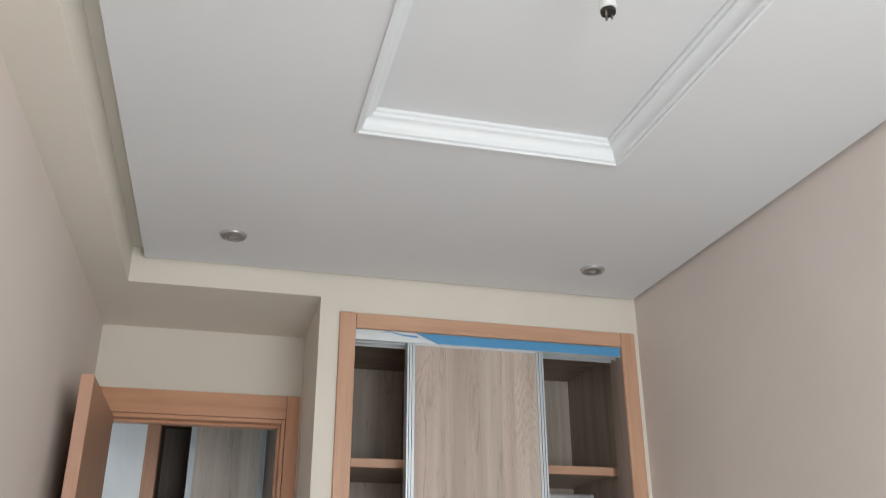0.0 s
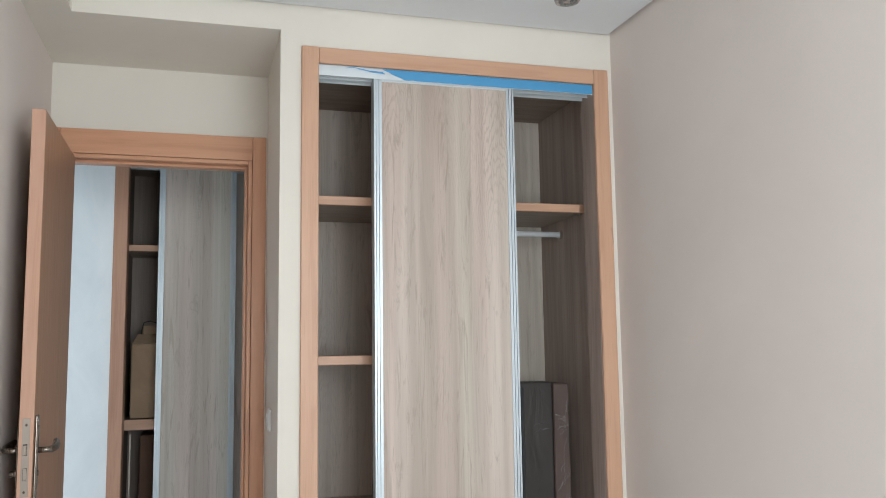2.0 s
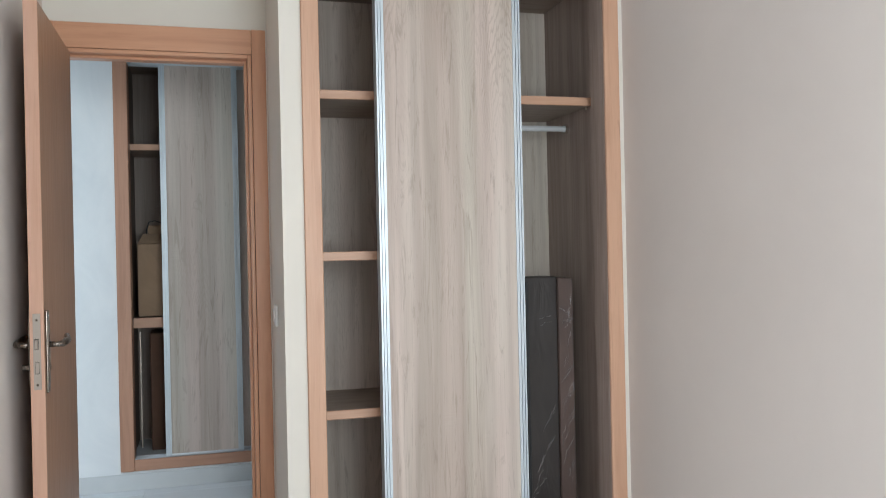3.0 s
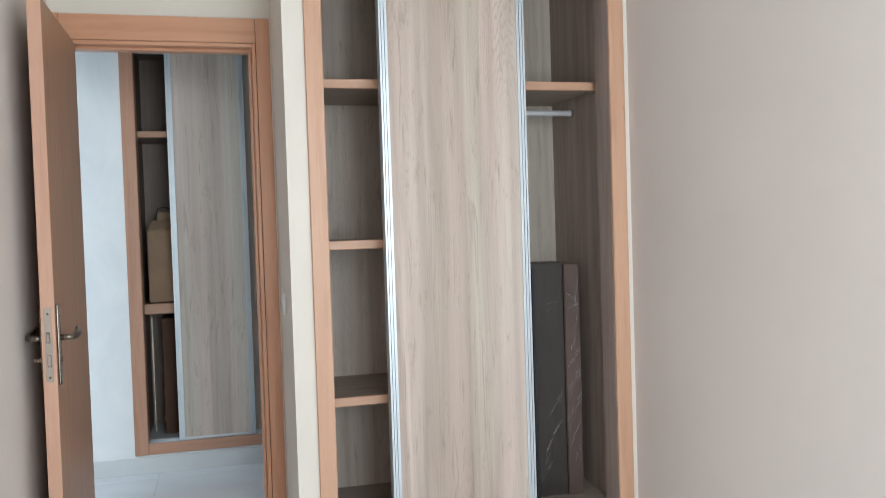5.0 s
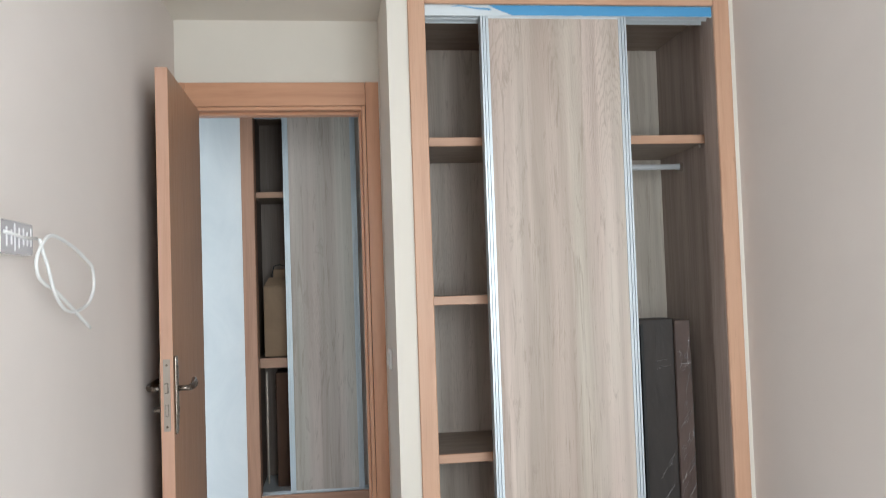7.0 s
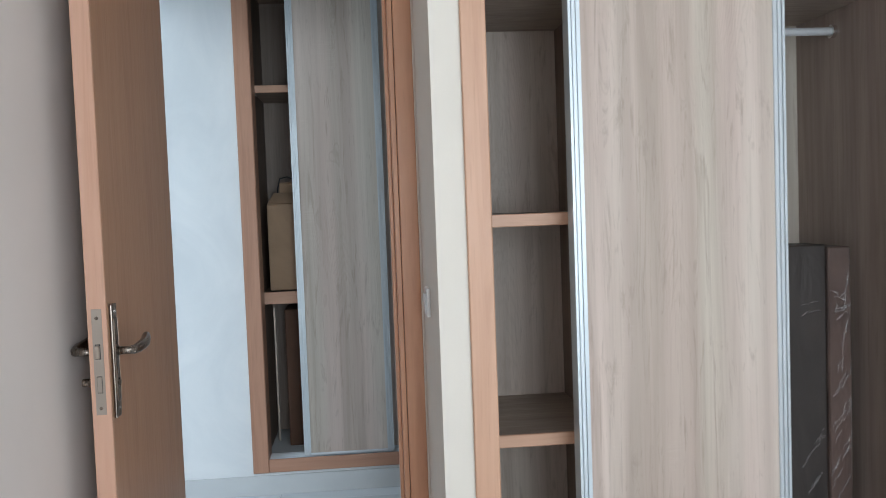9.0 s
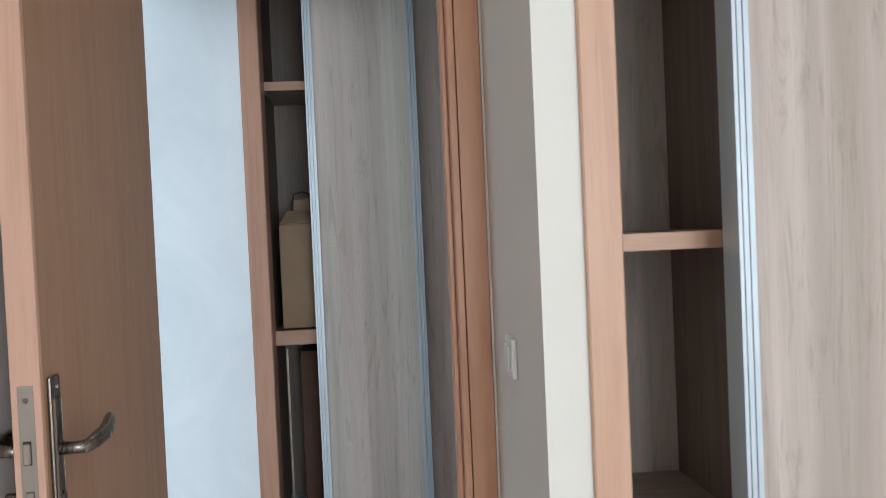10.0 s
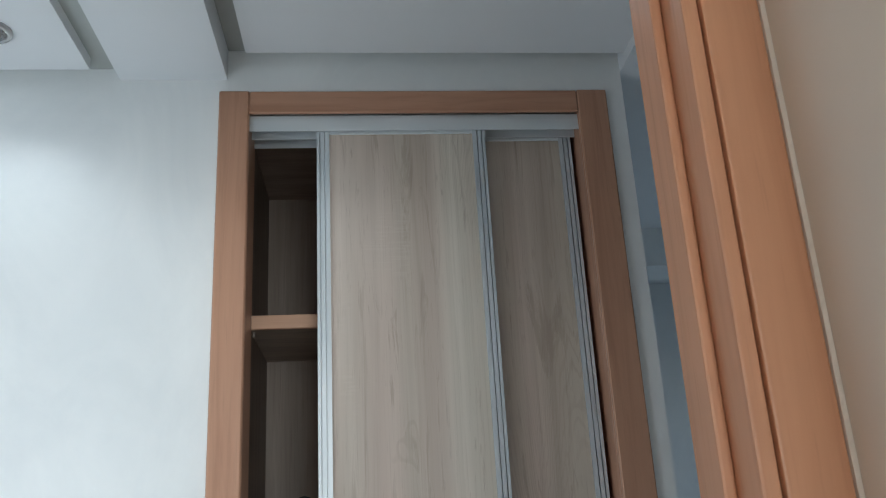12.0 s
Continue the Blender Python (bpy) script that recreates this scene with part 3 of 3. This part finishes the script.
def slider(t, x0, x1, y0, y1, z0, z1, label):
    """A sliding door: melamine panel in ridged aluminium stiles and rails."""
    d = part("sliding_door", boxed(x0 + 0.02, x1 - 0.02, y0 + 0.006, y1 - 0.006, z0 + 0.012, z1 - 0.012), SONOMA, t, label)
    for a, s in ((x0, 1), (x1, -1)):
        prof = ((0, 0), (0.0068, 0), (0.0072, 0.008), (0.0087, 0.008), (0.0091, 0.0008), (0.0180, 0.0008), (0.0184, 0.008), (0.0199, 0.008), (0.0203, 0.001), (0.030, 0.001), (0.030, y1 - y0), (0, y1 - y0))
        bm = bmesh.new()
        f = bm.faces.new([bm.verts.new((a + s * px, y0 + py, z0)) for px, py in prof])
        up = bmesh.ops.extrude_face_region(bm, geom=[f])
        bmesh.ops.translate(bm, verts=[v for v in up["geom"] if isinstance(v, bmesh.types.BMVert)], vec=(0, 0, z1 - z0))
        part("stile", bm, ALU, d, "ridged silver aluminium stile")
    for za, zb in ((z0, z0 + 0.012), (z1 - 0.012, z1)):
        part("rail", boxed(x0 + 0.03, x1 - 0.03, y0 + 0.003, y1 - 0.003, za, zb, 0.001), ALU_H, d)
    return d


def wardrobe(place, label, ox, oz, cas, y0, y_back, inner, part_x, shelves_l, shelves_r, shelf_y, doors, film, wood_v, wood_h, lining, side, side_r, base):
    x0, x1 = ox
    z0, z1 = oz
    cl, cr, ct, cb = cas
    t = thing("built_in_wardrobe", place, label, "wardrobe")
    p = 0.013
    part("casing", boxed(cl, x0, y0 - p, y0, cb, ct, 0.003), wood_v, t)
    part("casing", boxed(x1, cr, y0 - p, y0, cb, ct, 0.003), wood_v, t)
    part("casing", boxed(x0 + 0.0005, x1 - 0.0005, y0 - p + 0.001, y0, z1, ct - 0.001, 0.003), wood_h, t)
    part("casing", boxed(x0 + 0.0005, x1 - 0.0005, y0 - p + 0.001, y0, cb + 0.001, z0, 0.003), wood_h, t)
    ix0, ix1 = inner
    # carcass
    part("lining", boxed(min(ix0, x0) - 0.004, x0, y0 + 0.001, y0 + 0.115, z0 - 0.02, z1 + 0.015, 0.002), wood_v, t)
    part("lining", boxed(x1, x1 + 0.018, y0 + 0.001, y0 + 0.115, z0 - 0.02, z1 + 0.015, 0.002), lining, t)
    part("side_panel", boxed(ix0 - 0.018, ix0, y0 + 0.117, y_back, z0 - 0.03, z1 + 0.03), side_r, t)
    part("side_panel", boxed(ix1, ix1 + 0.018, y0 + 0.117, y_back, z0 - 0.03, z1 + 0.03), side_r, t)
    part("back_panel", boxed(ix0, ix1, y_back - 0.012, y_back, z0 - 0.03, z1 + 0.03), side, t)
    part("top_panel", boxed(ix0, ix1, y0 + 0.117, y_back - 0.012, z1 + 0.012, z1 + 0.03), CARCASS, t)
    part("base_panel", boxed(ix0, ix1, y0 + 0.117, y_back - 0.012, z0 - 0.03, z0 - 0.012), base, t)
    part("partition", boxed(part_x - 0.009, part_x + 0.009, y0 + 0.117, y_back - 0.012, z0 - 0.012, z1 + 0.012), SHADED_CARCASS_V, t)
    for a, b, zs in ((ix0, part_x - 0.009, shelves_l), (part_x + 0.009, ix1, shelves_r)):
        for z in zs:
            lip = 0.056 if z < 0.9 and y0 > 4 else 0.034
            s = part("shelf", boxed(a, b, shelf_y + 0.012, y_back - 0.012, z - 0.030, z - 0.002), SHELF_BOARD, t)
            part("shelf_edge", boxed(a, b, shelf_y, shelf_y + 0.012, z - lip, z, 0.002), BEECH_H, s, "solid beech shelf lipping")
            for q in (a + 0.006, b - 0.006):
                bm = bmesh.new()
                rod(bm, (q, shelf_y + 0.05, z - 0.042), (q, shelf_y + 0.05, z - 0.030), 0.005, 8)
                part("shelf_pin", bm, STEEL, s)
    # tracks, each one extruded section
    comb = [(0.100, z1 + 0.001), (0.006, z1 + 0.001), (0.006, z1 - 0.040), (0.009, z1 - 0.040), (0.009, z1 - 0.004), (0.050, z1 - 0.004), (0.050, z1 - 0.040), (0.053, z1 - 0.040), (0.053, z1 - 0.004), (0.097, z1 - 0.004), (0.097, z1 - 0.040), (0.100, z1 - 0.040)]
    top = part("top_track", extruded(comb, x0, x1, y0), ALU_H, t, "silver aluminium top track")
    comb = [(0.100, z0 - 0.014), (0.004, z0 - 0.014)]
    for yy in (0.004, 0.030, 0.055, 0.080, 0.097):
        comb += [(yy, z0 - 0.003), (yy + 0.003, z0 - 0.003), (yy + 0.003, z0 - 0.010), (yy + 0.020, z0 - 0.010)] if yy < 0.09 else [(yy, z0 - 0.010), (yy, z0 - 0.003), (0.100, z0 - 0.003)]
    part("bottom_track", extruded(comb, x0, x1, y0), ALU_H, t, "silver aluminium bottom track")
    if film:
        # blue protective film on the track, torn back at one end
        bm = bmesh.new()
        n = 60
        up, lo = [], []
        for k in range(n + 1):
            x = x0 + 0.24 + (x1 - x0 - 0.242) * k / n
            tear = max(0.0, 1 - k / 6) * (0.035 + 0.006 * noise.noise((k * 1.3, 4, 2)))
            up.append((x, y0 + 0.003 - 0.0012 * noise.noise((x * 9, 0, 3)), z1 - 0.001))
            lo.append((x, y0 + 0.003 - 0.0018 * noise.noise((x * 11, 0, 7)), z1 - 0.038 + tear + 0.002 * noise.noise((x * 40, 1, 1))))
        for off in (0.0, 0.0012):
            a = [bm.verts.new((u[0], u[1] + off, u[2])) for u in up]
            b = [bm.verts.new((u[0], u[1] + off, u[2])) for u in lo]
            for k in range(n):
                bm.faces.new((a[k], a[k + 1], b[k + 1], b[k]))
        part("protective_film", bm, BLUE, top, "torn blue protective film", True)
        bm = bmesh.new()
        rag = [(x0 + 0.098, z1 - 0.008), (x0 + 0.135, z1 - 0.005), (x0 + 0.20, z1 - 0.017), (x0 + 0.25, z1 - 0.020), (x0 + 0.24, z1 - 0.013), (x0 + 0.19, z1 - 0.011), (x0 + 0.13, z1 - 0.002)]
        f = bm.faces.new([bm.verts.new((x, y0 + 0.0035, z)) for x, z in rag])
        r = bmesh.ops.extrude_face_region(bm, geom=[f])
        bmesh.ops.translate(bm, verts=[v for v in r["geom"] if isinstance(v, bmesh.types.BMVert)], vec=(0, -0.002, 0))
        part("film_scrap", bm, BLUE, top, "curled scrap of blue film")
    for a, b, ya, yb in doors:
        slider(t, a, b, ya, yb, z0 + 0.0, z1 - 0.034, "pale oak-look sliding door panel")
    return t


SHELF_Y = 3.385
w = wardrobe((1.08, ROOM_FRONT, 0), "beech-framed wardrobe with oak-look sliding doors, half open", (OX0, OX1), (OZ0, OZ1), (0.466, 1.695, 2.365, 0.088),
             ROOM_FRONT, 3.880, (0.512, 1.665), 0.86, (1.843, 1.235, 0.639), (1.843,), SHELF_Y,
             ((0.737, 1.294, 3.228, 3.262), (0.742, 1.295, 3.272, 3.306)), True, BEECH_V, BEECH_H, SIDE_BOARD, SONOMA, SIDE_BOARD, BASE_BOARD)
bm = bmesh.new()
rod(bm, (0.869, 3.64, 1.750), (1.660, 3.64, 1.750), 0.0125, 16)
rail = part("hanging_rail", bm, WHITE_FILM, w, "round aluminium clothes rail", True)
bm = bmesh.new()
rod(bm, (1.652, 3.64, 1.750), (1.665, 3.64, 1.750), 0.020, 16)
part("rail_socket", bm, CHROME, rail)

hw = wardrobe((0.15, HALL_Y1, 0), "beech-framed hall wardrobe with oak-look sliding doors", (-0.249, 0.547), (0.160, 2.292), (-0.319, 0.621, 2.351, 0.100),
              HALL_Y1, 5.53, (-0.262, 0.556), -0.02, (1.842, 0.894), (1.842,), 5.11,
              ((-0.092, 0.313, HALL_Y1 + 0.010, HALL_Y1 + 0.044), (0.128, 0.536, HALL_Y1 + 0.054, HALL_Y1 + 0.088)), False, HALL_V, HALL_H, HALL_V, SHADED_BACK_V, SHADED_CARCASS_V, PALE_BOARD)

# ---------------------------------------------------------------- hall structure
FAR = 5.60
wall("hall_wall_far", [(HALL_L, -0.2815, HALL_Y1, FAR, 0, 2.75), (-0.2815, 0.575, HALL_Y1, FAR, 2.335, 2.75), (0.575, HALL_CORNER, HALL_Y1, HALL_END_Y, 0, 2.75), (-0.2815, 0.575, HALL_Y1, FAR, 0, 0.098)],
     PLASTER, "white polished plaster hall wall")
wall("hall_wall_near", [(HALL_L, -1.90, HALL_Y0 - 0.15, HALL_Y0, 0, 2.75), (-1.0, ROOM_L - WT, HALL_Y0 - 0.15, HALL_Y0, 0, 2.75), (-1.90, -1.0, HALL_Y0 - 0.15, HALL_Y0, 2.08, 2.75)],
     PLASTER, "white hall wall with an added unseen opening for the side light")
wall("hall_wall_end", [(HALL_CORNER, HALL_R + WT, HALL_END_Y, HALL_END_Y + WT, 0, 2.75)], PLASTER, "white plaster wall at the end of the side passage")
wall("hall_wall_right", [(HALL_R, HALL_R + WT, HALL_Y0, 5.4, 0, 2.75), (HALL_R, HALL_R + WT, 6.6, HALL_END_Y, 0, 2.75), (HALL_R, HALL_R + WT, 5.4, 6.6, 0, 0.9), (HALL_R, HALL_R + WT, 5.4, 6.6, 2.1, 2.75),
                         (ROOM_R + WT, HALL_R + WT, HALL_Y0 - 0.1, HALL_Y0, 0, 2.75)], PLASTER, "white plaster wall with an added unseen opening for the fill light")
wall("hall_wall_left", [(HALL_L - WT, HALL_L, HALL_Y0 - 0.15, FAR, 0, 2.75)], PLASTER, "white plaster wall at the end of the hall")
# ceiling: two trays with a lower strip between them
bm = bmesh.new()
box(bm, -0.553, -0.303, HALL_Y0, HALL_Y1, HALL_CEIL, 2.75)
box(bm, HALL_CORNER, HALL_CORNER + 0.12, HALL_Y0, HALL_END_Y, HALL_CEIL + 0.02, 2.75)
hx0, hx1, hy0, hy1 = 0.224, 0.543, 4.05, 4.63
HY = HALL_Y1 - 0.04
for b in ((-0.256, hx0, HALL_Y0, HY), (hx1, HALL_CORNER, HALL_Y0, HY), (hx0, hx1, HALL_Y0, hy0), (hx0, hx1, hy1, HY)):
    box(bm, *b, HALL_TRAY, 2.75)
box(bm, hx0, hx1, hy0, hy1, HALL_TRAY + 0.07, 2.75)
box(bm, HALL_L, -0.608, HALL_Y0, HALL_Y1 - 0.048, HALL_CEIL, 2.75)
box(bm, HALL_CORNER + 0.12, HALL_R, HALL_Y0, HALL_END_Y, HALL_TRAY, 2.75)
solid("hall_ceiling", bm, WHITE, "white stepped plasterboard hall ceiling", "ceiling")
# strips up inside the tray gaps, their shade painted in
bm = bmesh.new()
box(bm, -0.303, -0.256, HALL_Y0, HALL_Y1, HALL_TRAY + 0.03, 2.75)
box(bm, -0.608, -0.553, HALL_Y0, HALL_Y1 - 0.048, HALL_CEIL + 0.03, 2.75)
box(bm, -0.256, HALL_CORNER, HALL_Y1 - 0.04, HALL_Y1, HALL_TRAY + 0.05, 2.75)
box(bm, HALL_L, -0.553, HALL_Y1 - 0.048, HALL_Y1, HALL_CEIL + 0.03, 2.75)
solid("hall_ceiling_trim", bm, GAP_SHADE, "recessed gap strip of the hall ceiling trays, its shade in the grey", "trim")
for x, y, watts in HALL_SPOTS:
    downlight(x, y, HALL_CEIL if x < -0.6 else HALL_TRAY, 0.045, True, "hall downlights")
# beam and lower cupboard line at the end of the side passage
wall("passage_beam", [(HALL_CORNER + 0.001, HALL_R, 6.2, 6.4, 2.28, HALL_TRAY)], PLASTER, "white dropped beam across the side passage")

# skirtings
bm = bmesh.new()
box(bm, HALL_L, HALL_CORNER + 0.012, HALL_Y1 - 0.011, HALL_Y1, 0, 0.088, 0.002)
solid("baseboard", bm, SKIRT, "grey-beige tiled skirting along the hall wall", "baseboard")
bm = bmesh.new()
box(bm, PIER_X, ROOM_R, ROOM_FRONT - 0.011, ROOM_FRONT, 0, 0.078, 0.002)
box(bm, ROOM_R - 0.011, ROOM_R, ROOM_BACK, ROOM_FRONT - 0.011, 0, 0.078, 0.002)
box(bm, ROOM_L, ROOM_L + 0.011, ROOM_BACK, ALCOVE_Y - 0.02, 0, 0.078, 0.002)
solid("baseboard_room", bm, SKIRT, "pale tiled skirting round the room", "baseboard")

# ---------------------------------------------------------------- light switch
t = thing("light_switch", (PIER_X, 3.515, 0.998), "white light switch on the side of the pier", "light switch")
part("plate", boxed(PIER_X - 0.011, PIER_X, 3.475, 3.555, 0.957, 1.037, 0.004, 2), PLASTIC, t)
part("rocker", boxed(PIER_X - 0.016, PIER_X - 0.011, 3.492, 3.538, 0.972, 1.022, 0.002), PLASTIC, t)

# ---------------------------------------------------------------- wall outlet with loose cable
t = thing("wall_light_point", (ROOM_L, 2.0, 1.40), "white wall fitting in clear film with a looped cable", "wall fitting")
part("cover", boxed(ROOM_L, ROOM_L + 0.034, 1.73, 1.834, 1.360, 1.441, 0.014, 4), PLASTIC, t)
sleeve = part("film_sleeve", boxed(ROOM_L, ROOM_L + 0.026, 1.836, 2.018, 1.367, 1.432, 0.006, 2), CLEAR, t, "crinkled clear plastic film")
for k in range(7):
    y = 1.870 + 0.0215 * k + 0.006 * noise.noise((k * 1.7, 0, 4))
    h = 0.019 + 0.012 * noise.noise((k * 2.3, 5, 1))
    zc = 1.399 + 0.010 * noise.noise((k * 3.1, 2, 8))
    fold = boxed(ROOM_L + 0.0255, ROOM_L + 0.029, y - 0.002, y + 0.002, zc - h, zc + h, 0.0012)
    for v in fold.verts:
        v.co.y += 0.4 * (v.co.z - zc) * noise.noise((k * 5.0, 1, 1))
    part("film_fold", fold, FOLD, sleeve)
part("core_wire", tube(bmesh.new(), [(ROOM_L + 0.028, 1.855, 1.407), (ROOM_L + 0.030, 1.90, 1.404), (ROOM_L + 0.029, 1.95, 1.400), (ROOM_L + 0.034, 2.012, 1.402)], 0.0035, 8), PLASTIC, sleeve, "white wire under the film", True)
cx = ROOM_L + 0.04
ctrl = [(2.040, 1.395), (2.046, 1.371), (2.072, 1.337), (2.097, 1.303), (2.140, 1.270), (2.213, 1.244), (2.313, 1.240), (2.406, 1.258), (2.449, 1.295), (2.430, 1.342), (2.370, 1.360), (2.244, 1.388), (2.106, 1.405),
        (2.047, 1.386), (2.018, 1.350), (2.038, 1.320), (2.086, 1.302), (2.142, 1.291), (2.258, 1.250), (2.412, 1.190)]
pts = []
for i in range(len(ctrl) - 1):
    p0, p1, p2, p3 = (Vector((0, *ctrl[max(0, min(len(ctrl) - 1, i + k))])) for k in (-1, 0, 1, 2))
    for k in range(6):
        s = k / 6
        v = 0.5 * (2 * p1 + (p2 - p0) * s + (2 * p0 - 5 * p1 + 4 * p2 - p3) * s * s + (3 * p1 - p0 - 3 * p2 + p3) * s ** 3)
        pts.append((cx + 0.006 * math.sin(0.11 * len(pts)), v.y - 0.030, v.z + 0.007))
part("cable", tube(bmesh.new(), pts, 0.0039, 10), PLASTIC, t, "stiff white looped cable", True)

# ---------------------------------------------------------------- things in the wardrobes
t = thing("wrapped_package", (1.45, 3.50, 0.148), "tall flat dark package in clear film inside the wardrobe", "package")
bm = boxed(1.20, 1.515, 3.44, 3.56, 0.148, 1.115, 0.004)
part("wrapped_board", bm, WRAP_GREY, t, "grey boards under stretch film")
part("corner_board", boxed(1.512, 1.580, 3.425, 3.57, 0.148, 1.108, 0.004), WRAP_BROWN, t, "brown cardboard edge under film")
part("edge_strip", boxed(1.371, 1.385, 3.424, 3.4375, 0.148, 1.095, 0.002), DARK, t, "black plastic edge strip")

CREASES = random.Random(12)
for fx, fz, n, reach, lean, spread in ((1.545, 0.955, 10, 0.034, 0.4, 0.9), (1.560, 0.935, 6, 0.030, 0.6, 0.5), (1.568, 0.985, 4, 0.060, 1.5, 0.08), (1.556, 0.82, 4, 0.060, 1.35, 0.2), (1.552, 0.70, 5, 0.070, 1.05, 0.2), (1.548, 0.60, 6, 0.075, 1.0, 0.2), (1.548, 0.50, 6, 0.075, 1.0, 0.2), (1.548, 0.41, 4, 0.060, 1.05, 0.2), (1.562, 0.33, 4, 0.060, 1.35, 0.2), (1.46, 0.93, 4, 0.045, 0.5, 0.6), (1.47, 0.55, 3, 0.090, 1.0, 0.15), (1.45, 0.40, 4, 0.090, 1.0, 0.15), (1.42, 0.26, 4, 0.080, 0.9, 0.2)):
    # stretch-film folds fanning out from one pinch; their pale colour stands for glints
    front = 3.4245 if fx > 1.512 else 3.4395
    for k in range(n):
        a = lean + CREASES.uniform(-spread, spread) + (math.pi if k % 2 else 0)
        length = reach * CREASES.uniform(0.45, 1.0)
        ox, oz = fx + CREASES.uniform(-0.006, 0.006), fz + CREASES.uniform(-0.03, 0.03)
        pts = []
        for q in range(6):
            d = length * q / 5
            bend = 0.10 * length * noise.noise((q * 0.8, k, fz * 9))
            pts.append((min(1.577, max(1.515 if fx > 1.512 else 1.22, ox + d * math.cos(a) - bend)), front, oz + d * math.sin(a) + bend))
        part("film_crease", tube(bmesh.new(), pts, [0.0004 + 0.0014 * math.sin(math.pi * (q + 0.5) / 6) for q in range(6)], 6), CREASE_GLINT, t, "fold of clear film, its glint put into the pale colour", True)


def carton(name, x0, x1, y0, y1, z0, z1, mat, label):
    t = thing(name, ((x0 + x1) / 2, (y0 + y1) / 2, z0), label, "box")
    part("body", boxed(x0, x1, y0, y1, z0, z1 - 0.004, 0.003), mat, t)
    part("flap", boxed(x0, x1, y0, (y0 + y1) / 2 - 0.001, z1 - 0.004, z1, 0.001), mat, t)
    part("flap", boxed(x0, x1, (y0 + y1) / 2 + 0.001, y1, z1 - 0.004, z1, 0.001), mat, t)
    return t


cb = carton("cardboard_box", -0.228, 0.02, 5.14, 5.42, 0.899, 1.300, CARD, "brown cardboard box standing on the wardrobe shelf")
bm = boxed(-0.224, 0.016, 0.0, 0.100, 0.0, 0.003, 0.001)
for v in bm.verts:
    v.co.x += (0.022 if v.co.x < -0.1 else -0.022) * v.co.y / 0.1
bm.transform(Matrix.Translation((0, 5.142, 1.301)) @ Matrix.Rotation(radians(30), 4, "X"))
part("raised_flap", bm, CARD, cb, "half-raised front flap")
sb = carton("small_box", -0.178, -0.02, 5.255, 5.40, 1.300, 1.402, CARD, "small brown carton on top of the cardboard box")
part("cord", tube(bmesh.new(), [(-0.182, 5.25, 1.303), (-0.186, 5.248, 1.37), (-0.172, 5.246, 1.420), (-0.140, 5.25, 1.428), (-0.10, 5.27, 1.415), (-0.07, 5.29, 1.406)], 0.003, 6), DARK, sb, "thin dark cord", True)
t = thing("metal_strip", (-0.233, 5.30, 0.148), "narrow pale metal strip standing in the wardrobe", "strip")
part("strip", boxed(-0.238, -0.228, 5.296, 5.304, 0.148, 0.80, 0.001), STEEL, t)
carton("tall_box", -0.175, 0.10, 5.20, 5.45, 0.148, 0.80, CARD_DARK, "tall dark brown box on the wardrobe base")

# ---------------------------------------------------------------- floor and its tiles
solid("floor", box(box(box(bmesh.new(), ROOM_L - WT, ROOM_R + WT, ROOM_BACK - WT, HALL_Y0, -0.14, -0.003), HALL_L - WT, HALL_R + WT, HALL_Y0, HALL_Y1 + 0.02, -0.14, -0.003), HALL_CORNER - 0.1, HALL_R + WT, HALL_Y1 + 0.02, HALL_END_Y + WT, -0.14, -0.003),
      GROUT, "grouted bed of the white tiled floor", "floor")
floor = bpy.data.objects["floor"]
TS = 0.60
tile = finish(boxed(-TS / 2 + 0.001, TS / 2 - 0.001, -TS / 2 + 0.001, TS / 2 - 0.001, -0.004, 0.0, 0.0008), "tile", TILE)
for i in range(-4, 4):
    for j in range(-1, 12):
        x, y = 0.10 + TS * i, -0.25 + TS * j
        inside_room = ROOM_L - 0.25 < x < ROOM_R + 0.25 and y < HALL_Y0
        if inside_room or HALL_Y0 - 0.3 < y < HALL_Y1 + 0.25 or (x > HALL_CORNER and y < HALL_END_Y):
            ob = new("tile", tile)
            ob.parent, ob.location = floor, (x, y, 0)
